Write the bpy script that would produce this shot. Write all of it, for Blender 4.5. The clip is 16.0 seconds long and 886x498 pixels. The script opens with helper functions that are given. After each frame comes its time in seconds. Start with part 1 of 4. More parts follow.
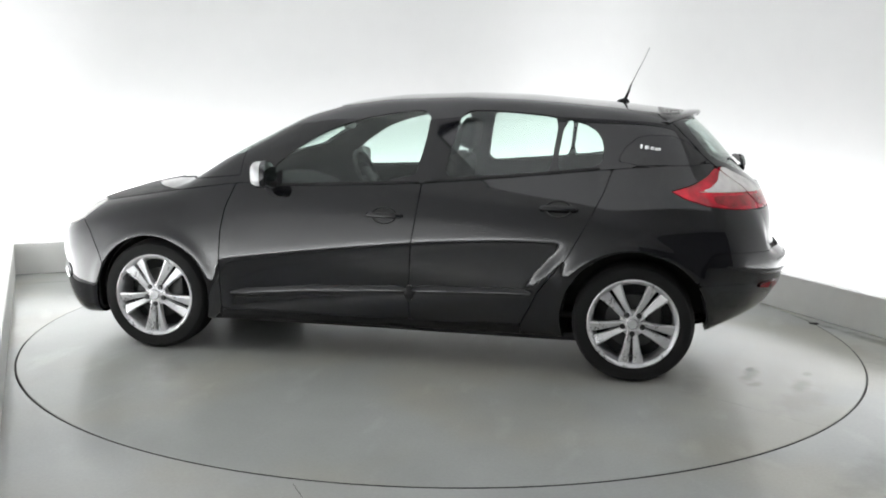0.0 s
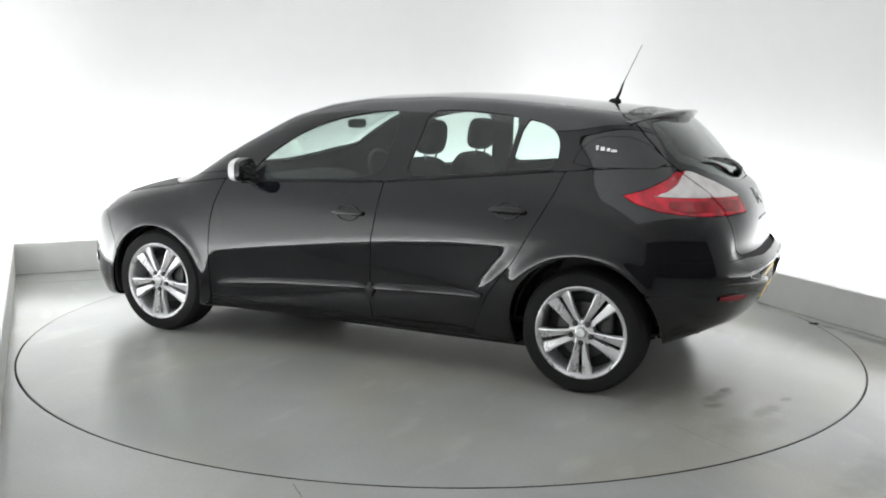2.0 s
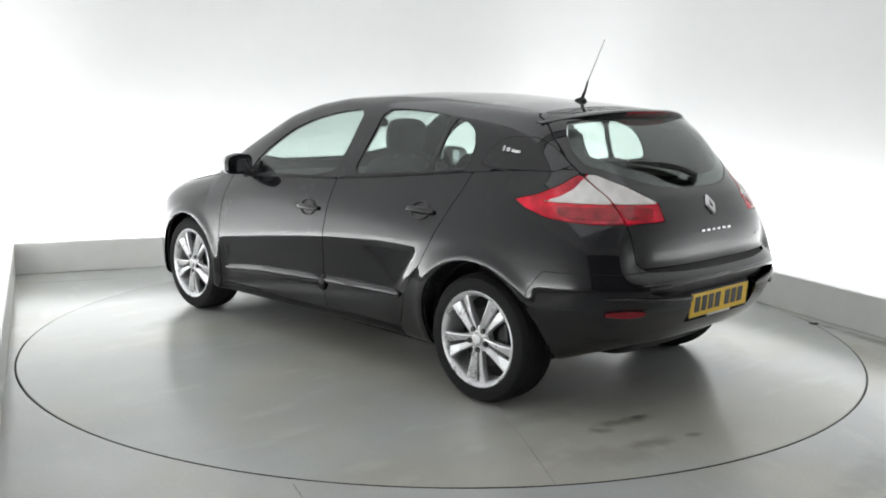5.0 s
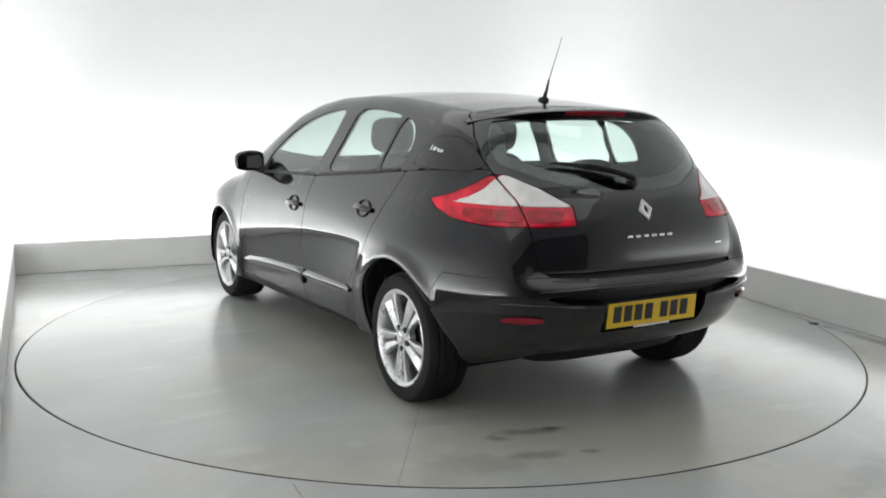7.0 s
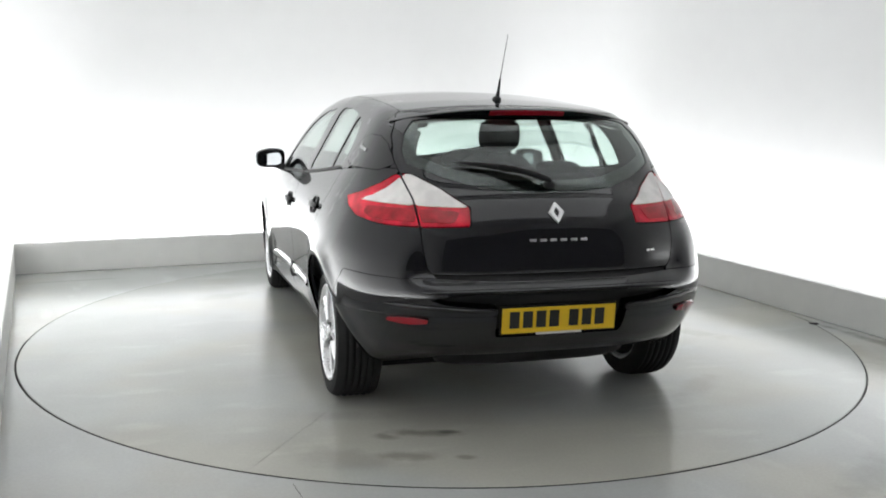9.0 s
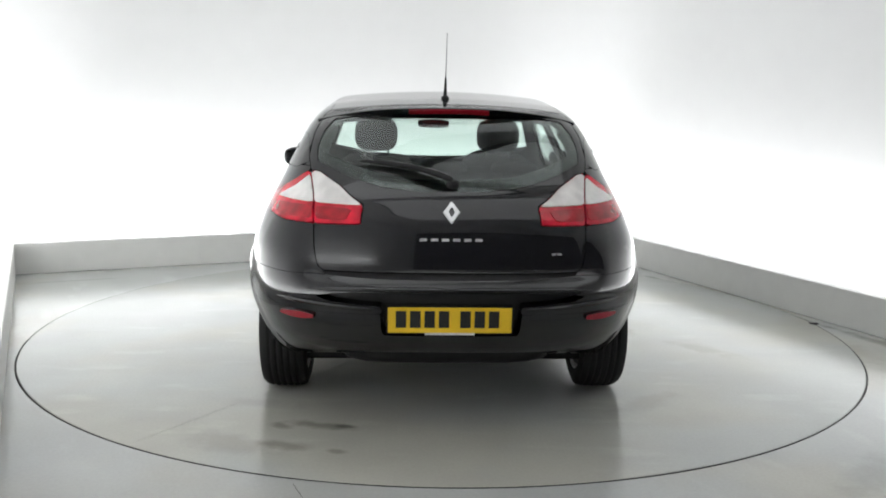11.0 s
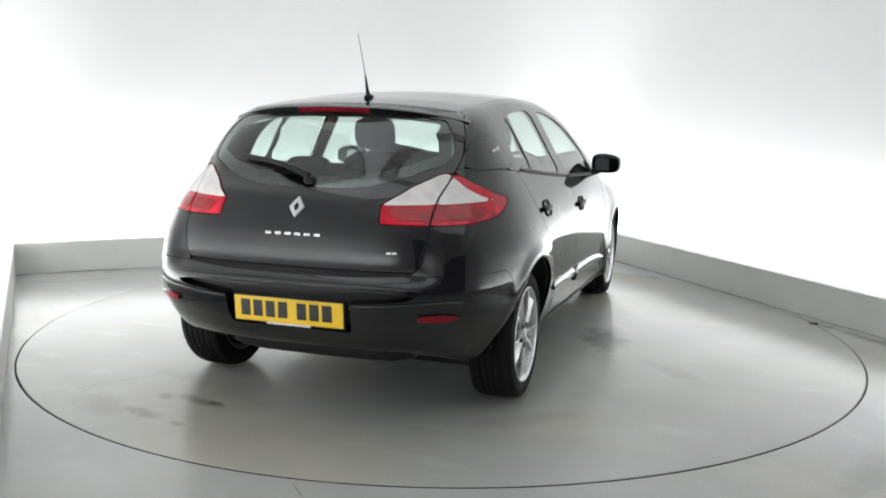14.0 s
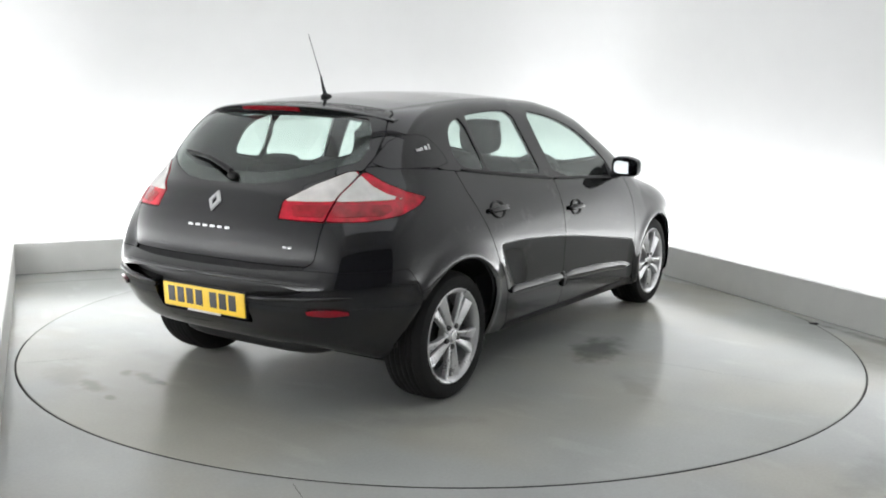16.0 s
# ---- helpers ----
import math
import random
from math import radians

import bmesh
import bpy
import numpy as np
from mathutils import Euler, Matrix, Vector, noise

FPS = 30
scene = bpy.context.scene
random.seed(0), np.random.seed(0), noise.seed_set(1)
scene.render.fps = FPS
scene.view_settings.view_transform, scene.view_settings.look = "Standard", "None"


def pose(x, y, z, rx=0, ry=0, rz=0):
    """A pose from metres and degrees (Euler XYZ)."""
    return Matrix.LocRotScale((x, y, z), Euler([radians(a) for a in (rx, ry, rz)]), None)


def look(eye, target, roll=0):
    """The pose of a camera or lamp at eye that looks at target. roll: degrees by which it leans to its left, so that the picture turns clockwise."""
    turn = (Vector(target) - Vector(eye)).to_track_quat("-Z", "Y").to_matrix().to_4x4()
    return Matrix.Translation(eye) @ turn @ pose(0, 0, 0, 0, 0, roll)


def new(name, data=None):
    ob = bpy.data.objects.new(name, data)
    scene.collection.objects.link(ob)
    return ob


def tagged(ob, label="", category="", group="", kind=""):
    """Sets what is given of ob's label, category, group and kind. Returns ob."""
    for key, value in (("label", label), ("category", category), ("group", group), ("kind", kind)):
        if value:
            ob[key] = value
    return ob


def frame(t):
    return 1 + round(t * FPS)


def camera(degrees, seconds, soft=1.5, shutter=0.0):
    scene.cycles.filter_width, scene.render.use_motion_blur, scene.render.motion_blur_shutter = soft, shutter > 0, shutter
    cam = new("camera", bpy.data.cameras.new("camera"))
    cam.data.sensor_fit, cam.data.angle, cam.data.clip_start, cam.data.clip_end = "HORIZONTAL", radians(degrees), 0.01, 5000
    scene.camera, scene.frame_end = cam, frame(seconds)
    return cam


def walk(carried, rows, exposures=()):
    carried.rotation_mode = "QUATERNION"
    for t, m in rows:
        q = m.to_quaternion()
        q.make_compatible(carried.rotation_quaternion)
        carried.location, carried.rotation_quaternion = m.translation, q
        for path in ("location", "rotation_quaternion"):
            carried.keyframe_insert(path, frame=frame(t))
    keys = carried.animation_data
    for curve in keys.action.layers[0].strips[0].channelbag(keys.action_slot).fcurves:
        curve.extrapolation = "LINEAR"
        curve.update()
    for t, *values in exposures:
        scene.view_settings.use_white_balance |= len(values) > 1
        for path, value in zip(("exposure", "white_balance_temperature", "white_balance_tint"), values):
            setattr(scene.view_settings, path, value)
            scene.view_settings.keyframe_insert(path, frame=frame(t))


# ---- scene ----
# Camera: stands still, a little over roof height.
cam = camera(51.127, 16.0, soft=1.9)
STAND = look((0.0, -5.714, 1.430), (-0.0009, -0.779, 0.6265), 0.926)
walk(cam, [(0.0, STAND), (16.0, STAND)])

# World: dark outside; the studio is closed and lit by its own lamps.
world = bpy.data.worlds.new("world")
scene.world = world
world.use_nodes = True
world.node_tree.nodes["Background"].inputs[0].default_value = (0.5, 0.52, 0.55, 1)
world.node_tree.nodes["Background"].inputs[1].default_value = 0.02
scene.view_settings.exposure = 0.0

TROUGH_POWER = 66.0
CEILING_GLOW = 0.50
ROOM = Matrix.Rotation(radians(23.7), 4, "Z")   # the studio stands askew to the camera
XL, XR, YB, YF = -2.50, 2.465, 2.69, -7.0       # inner faces of the low plinth
GAP = 0.50                                      # light trough between plinth and wall
PH = 0.25
CH = 4.2                                        # ceiling height
RT = 2.455                                      # turntable radius


def lamp_strip(name, x, y, length, turn, share=1.0):
    """A light trough's tube row, hidden behind the plinth, shining up and out at the wall."""
    data = bpy.data.lights.new(name, "AREA")
    data.shape, data.size, data.size_y, data.energy = "RECTANGLE", length, 0.12, TROUGH_POWER * share * length / 5
    data.color = (0.967, 0.985, 1.0)
    ob = new(name, data)
    ob.matrix_world = ROOM @ Matrix.Translation((x, y, 0.10)) @ Matrix.Rotation(radians(turn), 4, "Z") @ Matrix.Rotation(radians(180 - 30), 4, "X")
    return ob


lamp_strip("trough_lamp", (XL + XR) / 2, YB + 0.16, 5.6, 0)
lamp_strip("trough_lamp", XR + 0.16, (YB - 4.4) / 2, 7.0, -90, 0.92)
lamp_strip("trough_lamp", XL - 0.16, (YB - 4.4) / 2, 7.0, 90, 1.42)


# ---- materials ----
def material(name, colour, rough=0.5, metal=0.0, coat=0.0, coat_rough=0.03, ior=1.5, emit=0.0, trans=0.0):
    m = bpy.data.materials.new(name)
    m.use_nodes = True
    b = m.node_tree.nodes["Principled BSDF"]
    b.inputs["Base Color"].default_value = (*colour, 1)
    b.inputs["Roughness"].default_value = rough
    b.inputs["Metallic"].default_value = metal
    b.inputs["Coat Weight"].default_value = coat
    b.inputs["Coat Roughness"].default_value = coat_rough
    b.inputs["IOR"].default_value = ior
    b.inputs["Coat IOR"].default_value = 1.5
    b.inputs["Transmission Weight"].default_value = trans
    if coat:
        b.inputs["Specular IOR Level"].default_value = 0.05
    if emit:
        b.inputs["Emission Color"].default_value = (*colour, 1)
        b.inputs["Emission Strength"].default_value = emit
    return m


def worn(m, scale, amount, bump=0.0, rough_amount=0.0, fine=8.0):
    """Two scales of noise on colour, relief and gloss."""
    nt = m.node_tree
    b = nt.nodes["Principled BSDF"]
    base = tuple(b.inputs["Base Color"].default_value)
    rough = b.inputs["Roughness"].default_value
    co = nt.nodes.new("ShaderNodeTexCoord")
    n1, n2 = nt.nodes.new("ShaderNodeTexNoise"), nt.nodes.new("ShaderNodeTexNoise")
    n1.inputs["Scale"].default_value, n2.inputs["Scale"].default_value = scale, scale * fine
    n1.inputs["Detail"].default_value = n2.inputs["Detail"].default_value = 4
    nt.links.new(co.outputs["Object"], n1.inputs["Vector"])
    nt.links.new(co.outputs["Object"], n2.inputs["Vector"])
    mix = nt.nodes.new("ShaderNodeMath")
    mix.operation = "MULTIPLY_ADD"
    mix.inputs[1].default_value = 0.4
    nt.links.new(n2.outputs["Fac"], mix.inputs[0])
    half = nt.nodes.new("ShaderNodeMath")
    half.operation = "MULTIPLY"
    half.inputs[1].default_value = 0.6
    nt.links.new(n1.outputs["Fac"], half.inputs[0])
    nt.links.new(half.outputs[0], mix.inputs[2])
    ramp = nt.nodes.new("ShaderNodeValToRGB")
    ramp.color_ramp.elements[0].position, ramp.color_ramp.elements[1].position = 0.3, 0.7
    ramp.color_ramp.elements[0].color = (*[c * (1 - amount) for c in base[:3]], 1)
    ramp.color_ramp.elements[1].color = (*[min(1, c * (1 + amount)) for c in base[:3]], 1)
    nt.links.new(mix.outputs[0], ramp.inputs[0])
    nt.links.new(ramp.outputs[0], b.inputs["Base Color"])
    if rough_amount:
        r = nt.nodes.new("ShaderNodeMapRange")
        r.inputs["From Min"].default_value, r.inputs["From Max"].default_value = 0.3, 0.7
        r.inputs["To Min"].default_value, r.inputs["To Max"].default_value = max(0.02, rough - rough_amount), rough + rough_amount
        nt.links.new(mix.outputs[0], r.inputs["Value"])
        nt.links.new(r.outputs[0], b.inputs["Roughness"])
    if bump:
        bp = nt.nodes.new("ShaderNodeBump")
        bp.inputs["Strength"].default_value, bp.inputs["Distance"].default_value = bump, 0.004
        nt.links.new(n2.outputs["Fac"], bp.inputs["Height"])
        nt.links.new(bp.outputs[0], b.inputs["Normal"])
    return m


WALL = worn(material("wall_paint", (0.80, 0.80, 0.795), 0.75), 0.7, 0.015)
CEIL = worn(material("ceiling_paint", (0.78, 0.78, 0.78), 0.8), 0.7, 0.015)
DARKWALL = worn(material("dark_wall_paint", (0.17, 0.17, 0.175), 0.7), 0.9, 0.08)
PLINTH = worn(material("plinth_paint", (0.72, 0.72, 0.695), 0.45), 1.1, 0.05, 0.05, 0.08)


def epoxy(name, colour, rough, stains=()):
    """Grey floor paint: broad cloudy wear, fine grain, and a few stains with a shape of their own (x, y, half length, half width, turn, depth)."""
    m = material(name, colour, rough)
    nt = m.node_tree
    b = nt.nodes["Principled BSDF"]
    co = nt.nodes.new("ShaderNodeTexCoord")

    def noise_at(scale, detail, stretch=(1, 1, 1)):
        mp = nt.nodes.new("ShaderNodeMapping")
        mp.inputs["Scale"].default_value = stretch
        n = nt.nodes.new("ShaderNodeTexNoise")
        n.inputs["Scale"].default_value, n.inputs["Detail"].default_value = scale, detail
        nt.links.new(co.outputs["Object"], mp.inputs["Vector"])
        nt.links.new(mp.outputs[0], n.inputs["Vector"])
        return n.outputs["Fac"]

    def ranged(value, lo, hi, to_lo, to_hi):
        r = nt.nodes.new("ShaderNodeMapRange")
        r.interpolation_type = "SMOOTHSTEP"
        for key, v in (("From Min", lo), ("From Max", hi), ("To Min", to_lo), ("To Max", to_hi)):
            r.inputs[key].default_value = v
        nt.links.new(value, r.inputs["Value"])
        return r.outputs[0]

    def maths(op, a, c):
        n = nt.nodes.new("ShaderNodeMath")
        n.operation = op
        for k, v in enumerate((a, c)):
            if isinstance(v, (int, float)):
                n.inputs[k].default_value = v
            else:
                nt.links.new(v, n.inputs[k])
        return n.outputs[0]

    cloud = noise_at(1.1, 5, (1, 1, 1))
    scuff = noise_at(6.0, 6, (1, 0.35, 1))
    tint = noise_at(0.7, 3)
    streak = noise_at(2.2, 3, (1, 0.22, 1))
    grain = noise_at(70, 3)
    shade = maths("MULTIPLY", ranged(cloud, 0.25, 0.75, 0.91, 1.07), ranged(streak, 0.2, 0.8, 0.965, 1.03))
    shade = maths("MULTIPLY", shade, ranged(scuff, 0.56, 0.74, 1.0, 1.09))
    shade = maths("MULTIPLY", shade, ranged(grain, 0.2, 0.8, 0.97, 1.03))
    ragged = noise_at(9, 4)
    for x, y, ln, wd, turn, depth in stains:
        mp = nt.nodes.new("ShaderNodeMapping")
        mp.vector_type = "TEXTURE"
        mp.inputs["Location"].default_value = (x, y, 0)
        mp.inputs["Rotation"].default_value = (0, 0, radians(turn))
        mp.inputs["Scale"].default_value = (ln, wd, 1)
        nt.links.new(co.outputs["Object"], mp.inputs["Vector"])
        d = nt.nodes.new("ShaderNodeVectorMath")
        d.operation = "LENGTH"
        nt.links.new(mp.outputs[0], d.inputs[0])
        edge = maths("ADD", d.outputs["Value"], maths("MULTIPLY", ragged, 1.3))
        shade = maths("MULTIPLY", shade, ranged(edge, 0.9, 1.75, depth, 1.0))
    mix = nt.nodes.new("ShaderNodeVectorMath")
    mix.operation = "SCALE"
    dust = nt.nodes.new("ShaderNodeMix")
    dust.data_type = "RGBA"
    dust.inputs["A"].default_value = (*colour, 1)
    dust.inputs["B"].default_value = (colour[0] * 1.05, colour[1] * 1.0, colour[2] * 0.925, 1)
    nt.links.new(ranged(tint, 0.42, 0.62, 0.0, 1.0), dust.inputs["Factor"])
    nt.links.new(dust.outputs["Result"], mix.inputs[0])
    nt.links.new(shade, mix.inputs["Scale"])
    nt.links.new(mix.outputs[0], b.inputs["Base Color"])
    return m


FLOOR = epoxy("epoxy_floor", (0.415, 0.428, 0.418), 0.22, ((2.0, -1.4, 0.35, 0.16, 60, 0.85), (2.34, -0.1, 1.3, 0.045, 92, 0.62), (2.30, 0.75, 0.35, 0.05, 96, 0.6), (2.36, -1.3, 0.5, 0.06, 88, 0.66),
             (0.75, -2.75, 0.5, 0.14, 20, 0.84), (1.7, -2.3, 0.5, 0.16, 60, 0.86), (2.2, -2.2, 0.3, 0.2, 80, 0.84), (-2.1, 2.3, 0.5, 0.03, 0, 0.85)))
DISC = epoxy("epoxy_turntable", (0.385, 0.397, 0.384), 0.21, ((1.80, -0.60, 0.20, 0.05, 75, 0.62), (1.81, -0.50, 0.07, 0.03, 75, 0.55), (2.03, -0.74, 0.17, 0.06, 70, 0.70), (1.80, -0.78, 0.07, 0.04, 60, 0.66), (2.10, -0.52, 0.06, 0.03, 70, 0.7),
             (-0.07, 1.03, 0.34, 0.17, 10, 0.5), (0.5, 1.5, 0.3, 0.10, 40, 0.86), (-1.2, -1.3, 0.3, 0.12, 110, 0.86), (1.5, 0.9, 0.3, 0.1, 130, 0.88), (2.0, -1.0, 0.3, 0.12, 60, 0.85), (1.5, -0.9, 0.25, 0.08, 80, 0.88)))
SEAM = worn(material("dark_gap", (0.012, 0.012, 0.012), 0.8), 9, 0.3)
SOFT = material("softbox", (0.978, 0.987, 1.0), 0.6, emit=CEILING_GLOW)
PAINT = worn(material("black_paint", (0.0016, 0.0018, 0.0036), 0.30, coat=1.0, coat_rough=0.04), 3, 0.15, 0, 0.04)
PAINT.node_tree.nodes["Principled BSDF"].inputs["Specular IOR Level"].default_value = 0.04
PAINT.node_tree.nodes["Principled BSDF"].inputs["Coat IOR"].default_value = 1.6
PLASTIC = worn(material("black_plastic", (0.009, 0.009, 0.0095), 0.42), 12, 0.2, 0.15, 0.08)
GLOSSBLACK = worn(material("gloss_black_trim", (0.008, 0.008, 0.008), 0.12), 6, 0.2, 0, 0.03)
RUBBER = worn(material("tyre_rubber", (0.011, 0.011, 0.011), 0.8), 30, 0.25, 0.2, 0.1)
ALLOY = worn(material("silver_alloy", (0.66, 0.66, 0.67), 0.30, metal=0.6), 14, 0.06, 0.03, 0.06)
STEEL = worn(material("dark_steel", (0.07, 0.07, 0.07), 0.45, metal=0.8), 20, 0.3, 0.1, 0.1)
CHROME = worn(material("chrome", (0.80, 0.80, 0.81), 0.12, metal=1.0), 20, 0.03)


for dull in (RUBBER, PLASTIC):
    dull.node_tree.nodes["Principled BSDF"].inputs["Specular IOR Level"].default_value = 0.25


def ribbed(m, amount, scale, lumps):
    """Fine upright ribs and broad lumps, as in moulded lamp lenses."""
    nt = m.node_tree
    b = nt.nodes["Principled BSDF"]
    base = tuple(b.inputs["Base Color"].default_value)[:3]
    co = nt.nodes.new("ShaderNodeTexCoord")
    wave = nt.nodes.new("ShaderNodeTexWave")
    wave.bands_direction = "DIAGONAL"
    wave.inputs["Scale"].default_value = scale
    wave.inputs["Distortion"].default_value = 0.6
    nz = nt.nodes.new("ShaderNodeTexNoise")
    nz.inputs["Scale"].default_value = lumps
    nt.links.new(co.outputs["Object"], wave.inputs["Vector"])
    nt.links.new(co.outputs["Object"], nz.inputs["Vector"])
    mul = nt.nodes.new("ShaderNodeMath")
    mul.operation = "MULTIPLY_ADD"
    mul.inputs[1].default_value, mul.inputs[2].default_value = 0.10, 0.05
    nt.links.new(wave.outputs["Fac"], mul.inputs[0])
    add = nt.nodes.new("ShaderNodeMath")
    add.operation = "ADD"
    nt.links.new(mul.outputs[0], add.inputs[0])
    nt.links.new(nz.outputs["Fac"], add.inputs[1])
    ramp = nt.nodes.new("ShaderNodeValToRGB")
    ramp.color_ramp.elements[0].position, ramp.color_ramp.elements[1].position = 0.42, 0.85
    ramp.color_ramp.elements[0].color = (*[c * (1 - amount) for c in base], 1)
    ramp.color_ramp.elements[1].color = (*[min(1, c * (1 + amount * 0.5)) for c in base], 1)
    nt.links.new(add.outputs[0], ramp.inputs[0])
    nt.links.new(ramp.outputs[0], b.inputs["Base Color"])
    return m


RED = ribbed(material("red_lens", (0.68, 0.006, 0.030), 0.15, coat=1.0, coat_rough=0.02), 0.5, 60, 13)
CLEAR = ribbed(material("clear_lens", (0.76, 0.73, 0.71), 0.18, coat=1.0, coat_rough=0.02), 0.15, 60, 16)
STOPRED = ribbed(material("stop_lens_red", (0.42, 0.004, 0.016), 0.15, coat=1.0, coat_rough=0.02), 0.45, 90, 20)
YELLOW = worn(material("plate_yellow", (0.80, 0.52, 0.02), 0.35), 15, 0.05)
INK = worn(material("plate_black", (0.012, 0.012, 0.012), 0.4), 40, 0.2)
TRIM = worn(material("dark_interior", (0.02, 0.02, 0.0215), 0.7), 20, 0.2, 0.2)
FABRIC = worn(material("charcoal_seat_fabric", (0.036, 0.036, 0.038), 0.9), 60, 0.3, 0.4)
SILVER = worn(material("silver_trim", (0.70, 0.70, 0.71), 0.25, metal=0.7), 20, 0.05)


GLASS = material("tinted_glass", (0.80, 0.90, 0.86), 0.0, trans=1.0, ior=1.45)


# ---- mesh helpers ----
def part(name, bm, mat, parent=None, label="", smooth=None):
    """One bmesh as one mesh object under a thing or a part."""
    me = bpy.data.meshes.new(name)
    bm.to_mesh(me)
    bm.free()
    me.materials.append(mat)
    if smooth is not None:
        me.shade_smooth()
        me.set_sharp_from_angle(angle=radians(smooth))
    ob = new(name, me)
    ob.parent = parent
    if label:
        tagged(ob, label)
    return ob


def box_bm(size, at=(0, 0, 0), bevel=0.0, segments=2, turn=None):
    bm = bmesh.new()
    bmesh.ops.create_cube(bm, size=1)
    bmesh.ops.scale(bm, vec=size, verts=bm.verts)
    if bevel:
        bmesh.ops.bevel(bm, geom=bm.edges[:], offset=bevel, segments=segments, affect="EDGES", profile=0.6)
    if turn is not None:
        bmesh.ops.transform(bm, matrix=turn, verts=bm.verts)
    bmesh.ops.translate(bm, vec=at, verts=bm.verts)
    return bm


def lathe_bm(profile, steps=64, axis="Y", closed=False):
    """profile: (radius, along) pairs turned about the axis."""
    bm = bmesh.new()
    rings = []
    for i in range(steps):
        a = 2 * math.pi * i / steps
        ring = []
        for r, y in profile:
            ring.append(bm.verts.new((r * math.cos(a), y, r * math.sin(a)) if axis == "Y" else (r * math.cos(a), r * math.sin(a), y)))
        rings.append(ring)
    n = len(profile)
    for i in range(steps):
        a, b = rings[i], rings[(i + 1) % steps]
        for j in range(n if closed else n - 1):
            bm.faces.new((a[j], a[(j + 1) % n], b[(j + 1) % n], b[j]))
    bmesh.ops.recalc_face_normals(bm, faces=bm.faces)
    return bm


def prism_bm(points, depth, bevel=0.0):
    """A flat outline (x, y) given depth along z."""
    bm = bmesh.new()
    f = bm.faces.new([bm.verts.new((x, y, 0)) for x, y in points])
    got = bmesh.ops.extrude_face_region(bm, geom=[f])
    bmesh.ops.translate(bm, vec=(0, 0, depth), verts=[v for v in got["geom"] if isinstance(v, bmesh.types.BMVert)])
    bmesh.ops.recalc_face_normals(bm, faces=bm.faces)
    if bevel:
        bmesh.ops.bevel(bm, geom=bm.edges[:], offset=bevel, segments=2, affect="EDGES")
    return bm


def tube_bm(points, radii, sides=10):
    """A tapered tube along points."""
    bm = bmesh.new()
    rings = []
    for i, p in enumerate(points):
        p = Vector(p)
        d = (Vector(points[min(i + 1, len(points) - 1)]) - Vector(points[max(i - 1, 0)])).normalized()
        q = d.to_track_quat("Z", "Y")
        rings.append([bm.verts.new(p + q @ Vector((radii[i] * math.cos(2 * math.pi * k / sides), radii[i] * math.sin(2 * math.pi * k / sides), 0))) for k in range(sides)])
    for a, b in zip(rings, rings[1:]):
        for k in range(sides):
            bm.faces.new((a[k], a[(k + 1) % sides], b[(k + 1) % sides], b[k]))
    bm.faces.new(rings[0][::-1])
    bm.faces.new(rings[-1])
    return bm


def rounded_block(size, r, cuts=5):
    """A soft rounded block, for cushions and housings."""
    bm = bmesh.new()
    bmesh.ops.create_cube(bm, size=2)
    bmesh.ops.subdivide_edges(bm, edges=bm.edges[:], cuts=cuts, use_grid_fill=True)
    for v in bm.verts:
        p = v.co.copy()
        n = r
        l = (abs(p.x) ** n + abs(p.y) ** n + abs(p.z) ** n) ** (1 / n)
        q = p / l
        v.co = Vector((q.x * size[0] / 2, q.y * size[1] / 2, q.z * size[2] / 2))
    return bm


# ---- studio ----
def in_room(ob):
    ob.matrix_world = ROOM
    return ob


def slab(name, x0, x1, y0, y1, z0, z1, mat, bevel=0.0):
    bm = box_bm((x1 - x0, y1 - y0, z1 - z0), ((x0 + x1) / 2, (y0 + y1) / 2, (z0 + z1) / 2), bevel)
    return tagged(in_room(part(name, bm, mat)), kind="structure")


def floor_with_hole():
    bm = bmesh.new()
    n, r = 200, RT + 0.009
    x0, x1, y0, y1 = XL - 1.2, XR + 1.2, YF - 1.2, YB + 1.2
    inner, outer, low = [], [], []
    for i in range(n):
        a = 2 * math.pi * i / n
        c, s = math.cos(a), math.sin(a)
        inner.append(bm.verts.new((r * c, r * s, 0)))
        low.append(bm.verts.new((r * c, r * s, -0.06)))
        k = min((x1 if c > 0 else x0) / c if abs(c) > 1e-6 else 1e9, (y1 if s > 0 else y0) / s if abs(s) > 1e-6 else 1e9)
        outer.append(bm.verts.new((k * c, k * s, 0)))
    for i in range(n):
        j = (i + 1) % n
        bm.faces.new((inner[i], outer[i], outer[j], inner[j]))
        bm.faces.new((low[i], inner[i], inner[j], low[j]))
    for cx, cy in ((x0, y0), (x1, y0), (x1, y1), (x0, y1)):
        v = bm.verts.new((cx, cy, 0))
        near = sorted(outer, key=lambda o: (o.co - v.co).length)
        ends = [next(o for o in near if abs(o.co.x - cx) < 1e-4), next(o for o in near if abs(o.co.y - cy) < 1e-4)]
        if ends[0] is not ends[1]:
            bm.faces.new((v, ends[0], ends[1]))
    bmesh.ops.recalc_face_normals(bm, faces=bm.faces)
    for f in bm.faces:
        if abs(f.normal.z) > 0.5 and f.normal.z < 0:
            f.normal_flip()
    return tagged(in_room(part("floor", bm, FLOOR)), "grey painted studio floor around a turntable", "floor", kind="structure")


